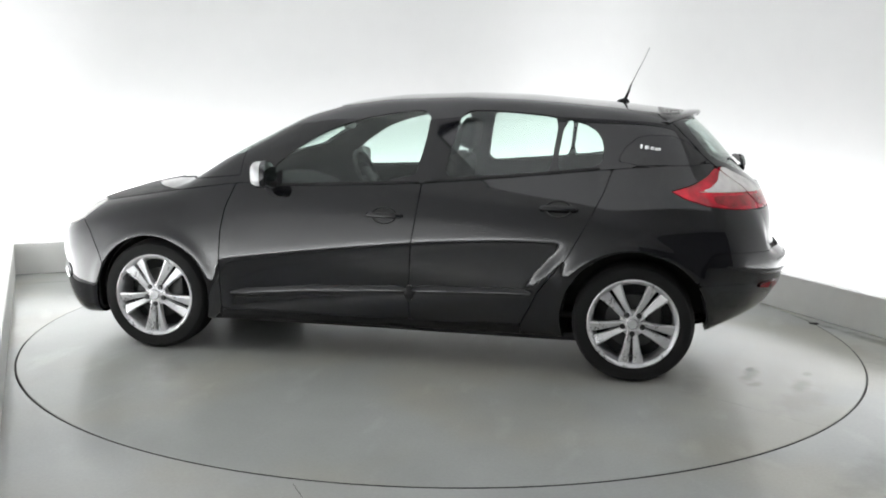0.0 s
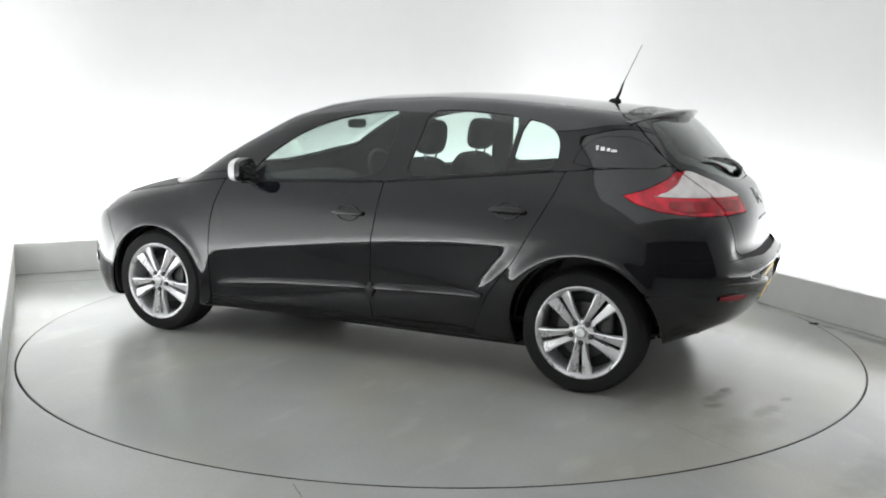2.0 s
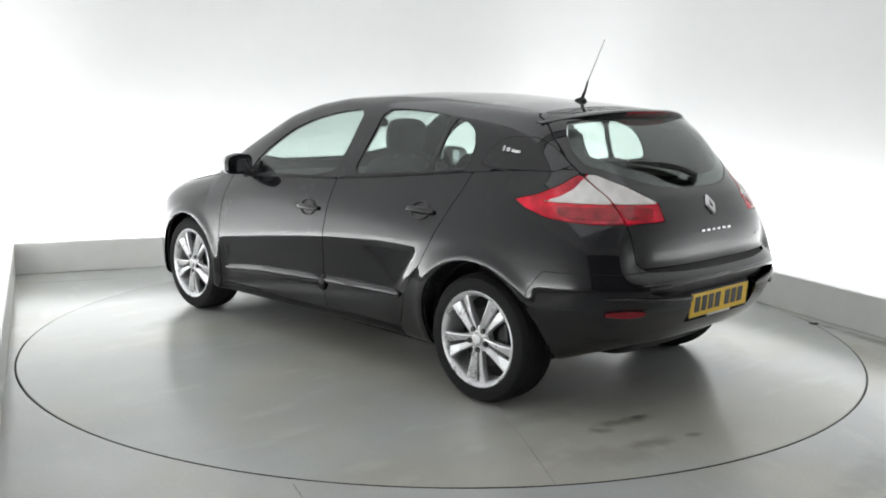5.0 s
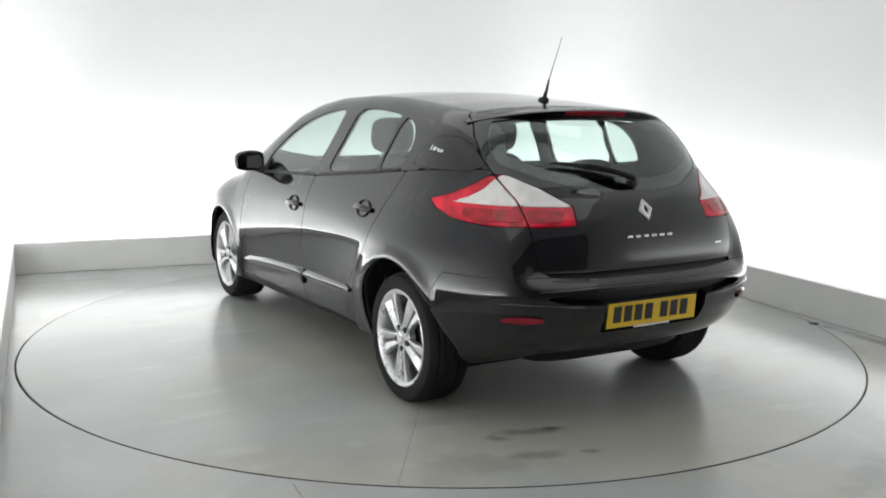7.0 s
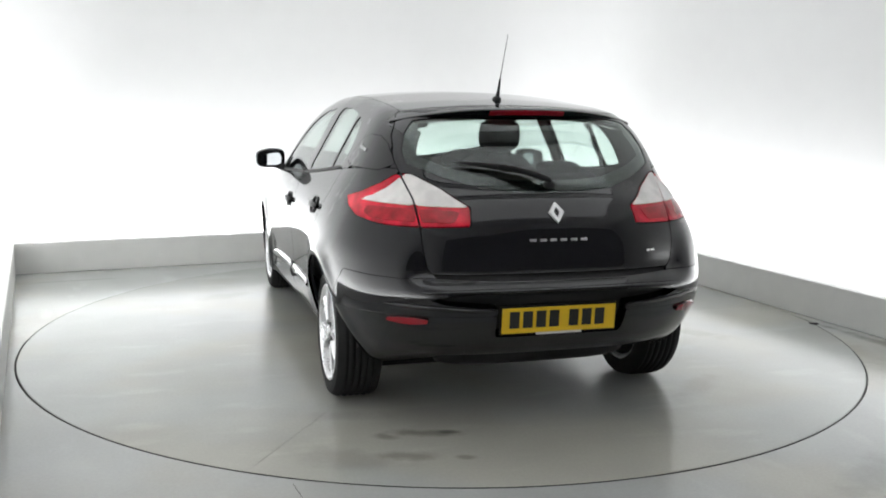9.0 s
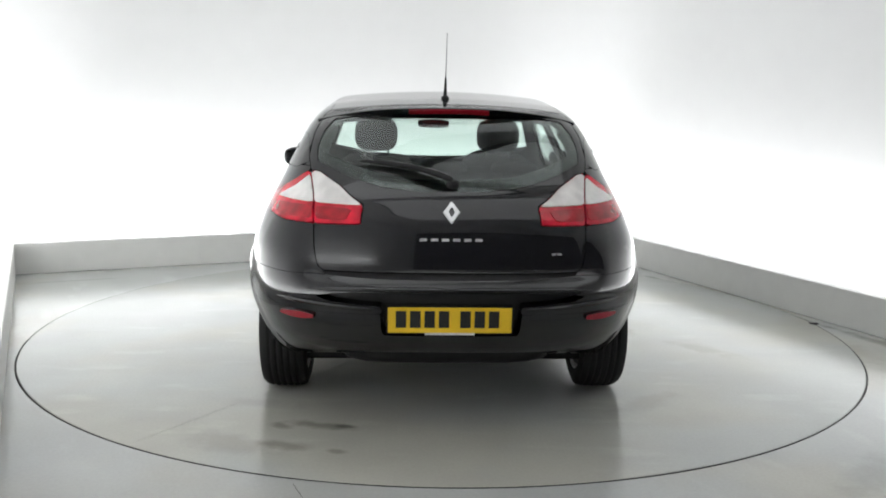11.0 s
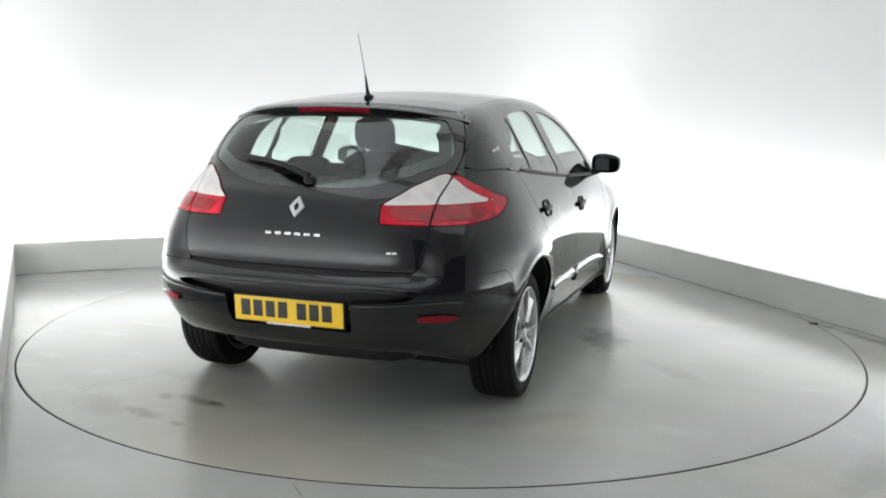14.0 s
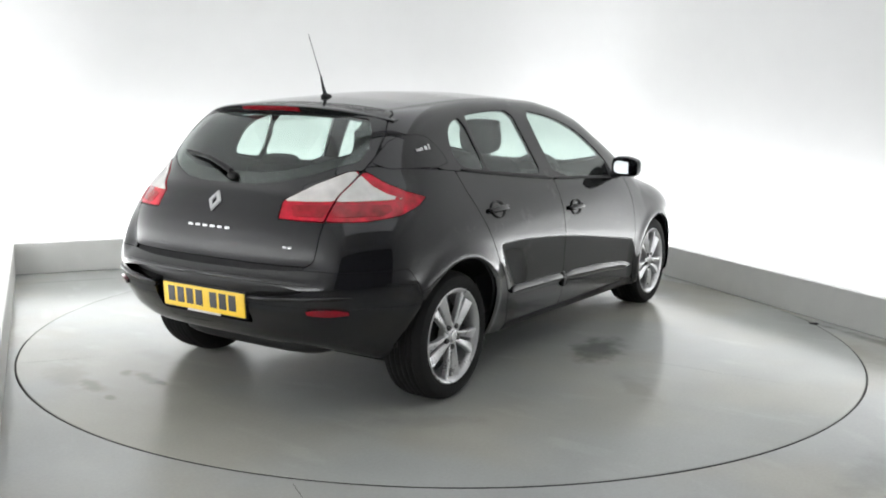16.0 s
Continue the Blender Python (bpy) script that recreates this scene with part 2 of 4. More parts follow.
def cyclorama():
    """White wall with rounded corners, coved into the ceiling, with thickness."""
    bm = bmesh.new()
    x0, x1, y0, y1, rc = XL - GAP, XR + GAP, YF - 0.6, YB + GAP, 0.9
    plan = []
    for cx, cy, a0 in ((x1 - rc, y1 - rc, 0), (x0 + rc, y1 - rc, 90), (x0 + rc, y0 + rc, 180), (x1 - rc, y0 + rc, 270)):
        for i in range(13):
            a = radians(a0 + 7.5 * i)
            plan.append((cx + rc * math.cos(a), cy + rc * math.sin(a), math.cos(a), math.sin(a)))
    prof = [(0, -0.1), (0, 0.4), (0, 1.2), (0, 2.0), (0, CH - 0.8)]
    prof += [(-0.8 + 0.8 * math.cos(radians(b)), CH - 0.8 + 0.8 * math.sin(radians(b))) for b in (15, 30, 45, 60, 75, 88)]
    prof += [(-0.75, CH + 0.12), (0.15, CH + 0.12), (0.15, -0.1)]
    cols = [[bm.verts.new((x + d * nx, y + d * ny, z)) for d, z in prof] for x, y, nx, ny in plan]
    n = len(prof)
    for i in range(len(cols)):
        a, b = cols[i], cols[(i + 1) % len(cols)]
        for j in range(n):
            bm.faces.new((a[j], a[(j + 1) % n], b[(j + 1) % n], b[j]))
    bmesh.ops.recalc_face_normals(bm, faces=bm.faces)
    return tagged(in_room(part("wall_cyclorama", bm, WALL, smooth=40)), "plain white curved studio wall lit from below", "wall", kind="structure")


floor_with_hole()
cyclorama()
slab("ceiling", XL - GAP - 0.1, XR + GAP + 0.1, YF - 0.7, YB + GAP + 0.1, CH, CH + 0.1, CEIL)
tagged(slab("plinth_back", XL - 0.10, XR + 0.10, YB, YB + 0.10, 0, PH, PLINTH, 0.008), "low off-white painted plinth hiding lights", "plinth")
tagged(slab("plinth_right", XR, XR + 0.10, YF, YB - 0.003, 0, PH - 0.002, PLINTH, 0.008), "low off-white painted plinth hiding lights", "plinth")
tagged(slab("plinth_left", XL - 0.10, XL, YF, YB - 0.003, 0, PH - 0.002, PLINTH, 0.008), "low off-white painted plinth hiding lights", "plinth")


tagged(slab("wall_front", XL - GAP, XR + GAP, YF + 0.10, YF + 0.20, 0, CH - 0.9, DARKWALL), "plain dark grey end wall of the studio", "wall")
tagged(slab("floor_joint", -1.4825, -1.4805, -6.9, -2.02, -0.004, 0.0008, SEAM), "thin dark joint in the studio floor", "floor joint")


def scrap():
    bm = rounded_block((0.07, 0.03, 0.014), 3, 3)
    for v in bm.verts:
        v.co.z += 0.004 * math.sin(60 * v.co.x)
    ob = part("floor_scrap", bm, PLASTIC, smooth=50)
    ob.matrix_world = pose(2.443, 0.22, 0.0085, 0, 0, -60)
    tagged(ob, "small dark scrap lying by the plinth", "scrap")


def ceiling_light(x, y, sx, sy):
    ob = in_room(tagged(new("ceiling_light"), "large white rectangular softbox on the studio ceiling", "ceiling light", "studio softboxes"))
    part("frame", box_bm((sx + 0.08, sy + 0.08, 0.12), (x, y, CH - 0.07), 0.01), PLASTIC, ob)
    part("diffuser", box_bm((sx, sy, 0.02), (x, y, CH - 0.142), 0.004), SOFT, ob)
    return ob


scrap()
ceiling_light(0, 0.35, 4.3, 4.0)
ceiling_light(0, -3.35, 4.3, 2.6)


# ---- turntable ----
def make_turntable():
    ob = tagged(new("turntable"), "round grey painted car turntable set flush in the floor", "turntable")
    for a0, a1 in ((-34.2, 90.8), (90.8, 325.8)):
        bm = bmesh.new()
        n = 110
        low, edge, top = [], [], []
        for i in range(n + 1):
            a = radians(a0 + (a1 - a0) * i / n)
            off = 0.0009 * (1 if i == 0 else -1 if i == n else 0)
            sh = Vector((-math.sin(a) * off, math.cos(a) * off, 0))
            d = Vector((math.cos(a), math.sin(a), 0))
            low.append(bm.verts.new(d * RT + sh + Vector((0, 0, -0.04))))
            edge.append(bm.verts.new(d * RT + sh + Vector((0, 0, -0.003))))
            top.append(bm.verts.new(d * (RT - 0.003) + sh))
        c0, c1 = bm.verts.new((0, 0, 0)), bm.verts.new((0, 0, -0.04))
        for i in range(n):
            bm.faces.new((low[i], low[i + 1], edge[i + 1], edge[i]))
            bm.faces.new((edge[i], edge[i + 1], top[i + 1], top[i]))
            bm.faces.new((top[i], top[i + 1], c0))
        for i in (0, n):
            bm.faces.new((c1, low[i], edge[i], top[i], c0))
        bmesh.ops.recalc_face_normals(bm, faces=bm.faces)
        part("deck_plate", bm, DISC, ob)
    part("rim", lathe_bm([(RT + 0.001, -0.05), (RT + 0.006, -0.05), (RT + 0.006, -0.0016), (RT + 0.001, -0.0016)], 200, "Z", True), SEAM, ob, "dark gap round the deck")
    part("frame", lathe_bm([(0.02, -0.09), (RT - 0.05, -0.09), (RT - 0.05, -0.045), (0.02, -0.045)], 64, "Z", True), SEAM, ob, "dark frame under the deck")
    return ob


turntable = make_turntable()


# ---- car body surface ----
OX, OY = 0.1495, 0.0522     # how far the car stands off the turntable's centre


def curve(pts, smooth):
    """A smooth function through (in, out) pairs."""
    xs, ys = zip(*sorted(pts))
    g = np.linspace(xs[0] - 0.3, xs[-1] + 0.3, 1500)
    v = np.interp(g, xs, ys)
    v[g < xs[0]] = ys[0] + (g[g < xs[0]] - xs[0]) * (ys[1] - ys[0]) / (xs[1] - xs[0])
    v[g > xs[-1]] = ys[-1] + (g[g > xs[-1]] - xs[-1]) * (ys[-1] - ys[-2]) / (xs[-1] - xs[-2])
    step = g[1] - g[0]
    k = np.exp(-0.5 * (np.arange(-200, 201) * step / smooth) ** 2)
    k /= k.sum()
    v = np.convolve(np.pad(v, 200, mode="reflect", reflect_type="odd"), k, mode="valid")
    return lambda q: np.interp(q, g, v)


TOP = curve([(-2.2, 1.27), (-1.66, 1.372), (-1.46, 1.395), (-1.2, 1.425), (-0.71, 1.461), (-0.37, 1.467), (0.05, 1.449), (0.294, 1.415),
             (0.511, 1.358), (0.883, 1.174), (1.16, 1.0), (1.25, 0.968), (1.66, 0.888), (1.9, 0.812), (2.07, 0.735), (2.25, 0.62)], 0.035)
REAR = curve([(0.1, -1.74), (0.24, -1.87), (0.32, -1.96), (0.40, -2.045), (0.50, -2.105), (0.62, -2.13), (0.662, -2.118), (0.692, -2.058), (0.715, -2.046), (0.78, -2.044), (0.85, -2.036),
              (0.92, -2.014), (1.0, -1.965), (1.06, -1.89), (1.2, -1.765), (1.36, -1.615), (1.5, -1.5)], 0.016)
CORNER = curve([(0.1, -1.74), (0.24, -1.87), (0.32, -1.96), (0.40, -2.045), (0.50, -2.105), (0.62, -2.13), (0.70, -2.108), (0.80, -2.068), (0.92, -2.022), (1.0, -1.965), (1.06, -1.89),
                (1.2, -1.765), (1.36, -1.615), (1.5, -1.5)], 0.02)
FRONT = curve([(0.1, 1.94), (0.2, 2.05), (0.3, 2.10), (0.5, 2.13), (0.62, 2.12), (0.70, 2.08), (0.80, 1.98), (1.2, 1.6), (1.5, 1.3)], 0.03)
LINE = curve([(1.9, 0.46), (0.97, 0.52), (0.62, 0.58), (0.09, 0.645), (-0.25, 0.68), (-0.72, 0.71), (-1.3, 0.72), (-2.0, 0.72)], 0.1)
POWER = curve([(0.2, 3.3), (0.8, 3.3), (0.95, 3.0), (1.05, 2.9), (1.2, 3.3), (1.5, 3.5)], 0.04)


def smin(a, b, k):
    h = np.maximum(k - np.abs(a - b), 0) / k
    return np.minimum(a, b) - h * h * k * 0.25


def ease(u):
    u = np.clip(u, 0, 1)
    return u * u * (3 - 2 * u)


def half_width(x, z):
    d = z - LINE(x)
    # the doors are hollowed below a crease
    back = np.interp(z, (0.20, 0.26, 0.38, 0.445, 0.532, 0.641, 0.74), (-0.72, -0.74, -0.79, -0.825, -0.885, -0.968, -1.03))
    door = ease((x - back - 0.004) / 0.085) * ease((0.97 - x) / 0.14)
    hollow = 0.15 * d * door - 0.07 * d * (1 - door) + (0.34 * door - 0.25 * (1 - door)) * d * d - 1.9 * np.clip(-d - 0.26, 0, 1) ** 2 * door
    low = 0.897 + smin(-0.07 * d - 0.12 * np.maximum(d, 0) ** 2, np.where(d > 0, 0.15 * d * door, hollow), 0.007)
    # wheel arch shoulders
    for xw, rise, wide in ((-1.36, 0.030, 0.45), (1.32, 0.022, 0.42)):
        low = low + rise * np.exp(-((x - xw) / wide) ** 2 - ((z - 0.64) / 0.20) ** 2)
    # rolled lips round the wheel openings, and the bumper's tucked-in lower corner
    for xw, zw, ra in ((-1.32, 0.315, 0.392), (1.32, 0.305, 0.364)):
        low = low + 0.010 * np.exp(-((np.hypot(x - xw, z - zw) - ra) / 0.036) ** 2)
    low = low - 0.26 * np.clip(0.54 - z, 0, 1) ** 1.3 * (1 - door) * ease(-x / 0.3)
    house = 0.825 - 0.52 * (z - 0.98) - 0.05 * np.clip((x - 0.3) / 0.8, 0, 1) ** 2
    return smin(low, house, 0.04)


def field(P):
    x, y, z = P[:, 0], np.abs(P[:, 1]), P[:, 2]
    w = half_width(x, z)
    n = POWER(z)
    tail = REAR(z) + (CORNER(z) - REAR(z)) * ease((y - 0.56) / 0.13)
    er = np.clip((-1.15 - x) / (-1.15 - tail), 0, None)
    ef = np.clip((x - 1.2) / (FRONT(z) - 1.2), 0, None)
    q = y / w
    r = (q ** n + er ** n + ef ** n) ** (1 / n)
    plan = (r - 1) * 0.88
    slope = (TOP(x + 0.01) - TOP(x - 0.01)) / 0.02
    crown = 0.11 * y * y + 0.10 * np.clip(y - 0.45, 0, 1) ** 2
    top = (z - (TOP(x) - crown)) / np.sqrt(1 + slope * slope)
    bot = 0.195 - z + 0.33 * np.clip(-1.5 - x, 0, 0.40) - 0.04 * np.clip((x - 1.6) / 0.2, 0, 1)
    f = -smin(-plan, -top, 0.11)
    return -smin(-f, -bot, 0.05)


def gradient(P, e=0.003):
    g = np.empty_like(P)
    for k in range(3):
        d = np.zeros(3)
        d[k] = e
        g[:, k] = (field(P + d) - field(P - d)) / (2 * e)
    return g


def settle(P, times=4):
    """Moves points onto the surface; gives them and their normals."""
    for _ in range(times):
        g = gradient(P)
        P = P - g * (np.clip(field(P), -0.03, 0.03) / np.maximum((g * g).sum(1), 0.05))[:, None]
    g = gradient(P)
    return P, g / np.linalg.norm(g, axis=1)[:, None]


def surface(lo, hi, h):
    """The field's zero surface as quads, one corner per mixed cell."""
    ax = [np.arange(a, b + h, h) for a, b in zip(lo, hi)]
    G = np.stack(np.meshgrid(*ax, indexing="ij"), -1)
    shape = G.shape[:3]
    val = field(G.reshape(-1, 3)).reshape(shape)
    neg = val < 0
    cnt = sum(neg[i:shape[0] - 1 + i, j:shape[1] - 1 + j, k:shape[2] - 1 + k].astype(int) for i in (0, 1) for j in (0, 1) for k in (0, 1))
    mixed = (cnt > 0) & (cnt < 8)
    index = -np.ones(mixed.shape, int)
    index[mixed] = np.arange(mixed.sum())
    cells = np.argwhere(mixed)
    P = np.array(lo) + (cells + 0.5) * h
    P, N = settle(P, 6)
    quads = []
    for a in range(3):
        b, c = (a + 1) % 3, (a + 2) % 3
        s0 = [slice(None)] * 3
        s1 = [slice(None)] * 3
        s0[a], s1[a] = slice(0, -1), slice(1, None)
        change = neg[tuple(s0)] != neg[tuple(s1)]
        for e in np.argwhere(change):
            if e[b] == 0 or e[c] == 0 or e[b] >= mixed.shape[b] or e[c] >= mixed.shape[c]:
                continue
            loop = []
            for db, dc in ((-1, -1), (0, -1), (0, 0), (-1, 0)):
                q = e.copy()
                q[b] += db
                q[c] += dc
                loop.append(index[tuple(q)])
            quads.append(loop if neg[tuple(e)] else loop[::-1])
    return P, N, np.array(quads)


BV, BN, BQ = surface((-2.2, -0.99, 0.10), (2.28, 0.99, 1.53), 0.0185)
SX, SY, SZ = BV[:, 0], np.abs(BV[:, 1]), BV[:, 2]


def inside(u, v, poly):
    """Signed distance to a closed outline, positive inside."""
    d = np.full(len(u), 1e9)
    odd = np.zeros(len(u), bool)
    for (ax, ay), (bx, by) in zip(poly, poly[1:] + poly[:1]):
        ex, ey = bx - ax, by - ay
        t = np.clip(((u - ax) * ex + (v - ay) * ey) / (ex * ex + ey * ey + 1e-12), 0, 1)
        d = np.minimum(d, np.hypot(u - ax - t * ex, v - ay - t * ey))
        if ay != by:
            odd ^= ((ay > v) != (by > v)) & (u < (bx - ax) * (v - ay) / (by - ay) + ax)
    return np.where(odd, d, -d)


def rounded(poly, times=2):
    """Corner cutting, to round an outline's corners."""
    for _ in range(times):
        out = []
        for (ax, ay), (bx, by) in zip(poly, poly[1:] + poly[:1]):
            out += [(ax * 0.8 + bx * 0.2, ay * 0.8 + by * 0.2), (ax * 0.2 + bx * 0.8, ay * 0.2 + by * 0.8)]
        poly = out
    return poly


def clip(D):
    """The part of the body surface where D is above 0."""
    keep = D > 0
    full = keep[BQ]
    count = full.sum(1)
    polys = [list(q) for q in BQ[count == 4]]
    new_pts, cut = [], {}

    def crossing(a, b):
        key = (a, b) if a < b else (b, a)
        if key not in cut:
            i, j = key
            t = D[i] / (D[i] - D[j])
            cut[key] = len(BV) + len(new_pts)
            new_pts.append(BV[i] * (1 - t) + BV[j] * t)
        return cut[key]

    for q in BQ[(count > 0) & (count < 4)]:
        out = []
        for i in range(4):
            a, b = int(q[i]), int(q[(i + 1) % 4])
            if keep[a]:
                out.append(a)
            if keep[a] != keep[b]:
                out.append(crossing(a, b))
        if len(out) >= 3:
            polys.append(out)
    if new_pts:
        P, N = settle(np.array(new_pts), 2)
        V, N = np.concatenate([BV, P]), np.concatenate([BN, N])
    else:
        V, N = BV, BN
    used = sorted({v for p in polys for v in p})
    to = {v: i for i, v in enumerate(used)}
    return V[used], N[used], [[to[v] for v in p] for p in polys]


def skin(name, D, mat, parent, label="", thick=0.014, lift=0.0, both=False):
    """A panel of the body with turned-in edges; both: closed by an inner face as well, as glass is."""
    V, N, polys = clip(D)
    if not polys:
        return None
    V = V + N * lift
    edges = {}
    for p in polys:
        for a, b in zip(p, p[1:] + p[:1]):
            edges[(a, b)] = edges.get((a, b), 0) + 1
    rim = [(a, b) for a, b in edges if (b, a) not in edges]
    verts, norms, faces = [tuple(v) for v in V], [tuple(n) for n in N], [tuple(p) for p in polys]
    if both:
        base = len(verts)
        verts += [tuple(v) for v in V - N * thick]
        norms += [tuple(-n) for n in N]
        faces += [tuple(base + i for i in p[::-1]) for p in polys]
    for a, b in rim:
        out = np.cross(V[b] - V[a], N[a])
        out = out / (np.linalg.norm(out) + 1e-9)
        k = len(verts)
        for i in (a, b):
            verts.append(tuple(V[i]))
        for i in (b, a):
            verts.append(tuple(V[i] - N[i] * thick))
        norms += [tuple(out)] * 4
        faces.append((k + 1, k, k + 3, k + 2))
    me = bpy.data.meshes.new(name)
    me.from_pydata(verts, [], faces)
    me.materials.append(mat)
    me.shade_smooth()
    me.normals_split_custom_set_from_vertices(norms)
    ob = new(name, me)
    ob.parent = parent
    ob.location = (OX, OY, 0)
    ob.visible_shadow = mat is not GLASS
    if label:
        tagged(ob, label)
    return ob


# outlines in side view (x forward, z up)
FRONT_GLASS = rounded([(0.665, 0.962), (0.625, 1.05), (0.54, 1.128), (0.375, 1.235), (0.20, 1.303), (0.0, 1.345), (-0.215, 1.366), (-0.197, 1.18), (-0.155, 0.995)], 1)
REAR_GLASS = rounded([(-0.385, 1.365), (-0.350, 1.20), (-0.315, 1.02), (-0.50, 1.035), (-0.80, 1.062), (-0.868, 1.067), (-0.900, 1.337), (-0.80, 1.352), (-0.59, 1.367)], 1)
QUARTER_GLASS = rounded([(-0.930, 1.334), (-0.896, 1.072), (-0.99, 1.083), (-1.10, 1.098), (-1.135, 1.13), (-1.13, 1.22), (-1.095, 1.275), (-1.03, 1.312)], 1)
FRONT_DOOR = [(0.835, 0.955), (0.885, 0.82), (0.905, 0.70), (0.912, 0.52), (0.905, 0.262), (-0.155, 0.255), (-0.15, 0.40), (-0.163, 0.67), (-0.187, 0.82), (-0.205, 0.985), (0.3, 0.968)]
REAR_DOOR = [(-0.205, 0.985), (-0.187, 0.82), (-0.163, 0.67), (-0.15, 0.40), (-0.155, 0.255), (-0.74, 0.26), (-0.80, 0.38), (-0.83, 0.445), (-0.894, 0.532),
             (-0.979, 0.641), (-1.088, 0.847), (-1.149, 0.976), (-1.185, 1.085), (-0.8, 1.045)]
FENDER = [(0.835, 0.955), (0.885, 0.82), (0.905, 0.70), (0.912, 0.52), (0.905, 0.25), (1.0, 0.15), (1.5, 0.15), (1.64, 0.52), (1.72, 0.66), (1.84, 0.76), (1.70, 0.815), (1.2, 0.90)]
QUARTER = [(-1.185, 1.085), (-1.149, 0.976), (-1.088, 0.847), (-0.979, 0.641), (-0.894, 0.532), (-0.83, 0.445), (-0.80, 0.38), (-0.74, 0.26), (-0.78, 0.1),
           (-1.6, 0.1), (-1.64, 0.60), (-1.70, 0.69), (-2.3, 0.69), (-2.3, 1.12), (-1.6, 1.12)]
SILL = [(0.905, 0.256), (0.90, 0.12), (-0.74, 0.12), (-0.74, 0.254)]
PILLAR_TRIM = rounded([(-1.205, 1.108), (-1.235, 1.19), (-1.32, 1.258), (-1.51, 1.255), (-1.70, 1.11)], 1)
HEADLAMP = rounded([(1.66, 0.83), (1.80, 0.71), (1.95, 0.66), (2.15, 0.66), (2.2, 0.74), (1.90, 0.80)], 1)
# outlines in rear view (|y|, z)
REAR_WINDOW = [(-0.1, 1.035), (0.15, 1.036), (0.29, 1.048), (0.44, 1.088), (0.585, 1.145), (0.59, 1.20), (0.565, 1.27), (0.52, 1.325), (0.40, 1.342), (-0.1, 1.352)]
TAILGATE = [(-0.1, 0.677), (0.30, 0.680), (0.52, 0.690), (0.568, 0.725), (0.580, 0.80), (0.584, 0.90), (0.590, 1.0), (0.615, 1.10), (0.63, 1.16), (0.615, 1.26), (0.565, 1.36), (0.45, 1.40), (-0.1, 1.41)]
# tail lamp: degrees round the rear corner, height
PHI = np.degrees(np.arctan2(SY, np.maximum(-1.2 - SX, 1e-4))) * 0.012
TAIL = [(a * 0.012, z) for a, z in ((71.0, 0.985), (64, 1.012), (57, 1.055), (52.5, 1.095), (49, 1.102), (46, 1.098), (36, 1.045), (26.2, 0.975), (25.6, 0.90), (38, 0.894), (50, 0.897), (60, 0.915), (67, 0.95))]
TAIL_CLEAR = [(a * 0.012, z) for a, z in ((62, 0.982), (57, 1.003), (53, 1.036), (49.8, 1.085), (47, 1.11), (37, 1.06), (27.4, 0.985), (27.2, 0.974), (45, 0.977))]
TAIL_STOP = [(a * 0.012, z) for a, z in ((57, 0.962), (57.5, 0.935), (54, 0.916), (30, 0.912), (29, 0.958), (45, 0.963))]

FAR = 9.0


def low_of(*fields):
    return np.min(fields, axis=0)


g_front = inside(SX, SZ, FRONT_GLASS)
g_rear = inside(SX, SZ, REAR_GLASS)
g_quarter = inside(SX, SZ, QUARTER_GLASS)
g_back = np.minimum(inside(SY, SZ, REAR_WINDOW), -1.35 - SX)
g_screen = np.minimum(inside(SX, SY, [(1.17, -0.1), (1.14, 0.25), (1.05, 0.48), (0.93, 0.67), (0.85, 0.70), (0.62, 0.64), (0.27, 0.55), (0.34, 0.2), (0.38, -0.1)]), SZ - 0.93)
a_tail = np.minimum(inside(PHI, SZ, TAIL), -1.3 - SX)
a_clear = np.minimum(inside(PHI, SZ, TAIL_CLEAR), a_tail - 0.003)
a_stop = np.minimum(inside(PHI, SZ, TAIL_STOP), a_tail - 0.008)
a_gate = np.minimum(inside(SY, SZ, TAILGATE), -1.40 - SX)
a_head = inside(SX, SZ, HEADLAMP)
arch = np.minimum(np.hypot(SX - 1.32, SZ - 0.305) - 0.345, np.hypot(SX + 1.32, SZ - 0.315) - 0.372)
arch = np.where(SY > 0.5, arch, FAR)
a_bumper = np.minimum(-1.62 - SX, 0.69 - SZ)
a_nose = np.minimum(SX - 1.6, 0.78 - SZ)
a_hood = np.minimum(np.minimum(np.minimum(SX - 0.82, -g_screen - 0.004), SZ - (0.985 - 0.115 * (SX - 0.9) - 0.16 * np.clip(SX - 1.6, 0, 1) ** 1.5)), 2.02 - SX)
a_roof = np.minimum(np.minimum(SZ - 1.385 + 0.02 * np.abs(SX), 0.545 - SY), 0.5 - SX)
a_trim = low_of(inside(SX, SZ, PILLAR_TRIM), -a_gate, -a_tail)
glass_all = np.max([g_front, g_rear, g_quarter, g_back, g_screen], axis=0)
left, right = BV[:, 1], -BV[:, 1]

DOORS = {}
car = tagged(new("car"), "black five-door hatchback with silver alloy wheels on a turntable", "car")
SLIT = 0.0028
low = low_of

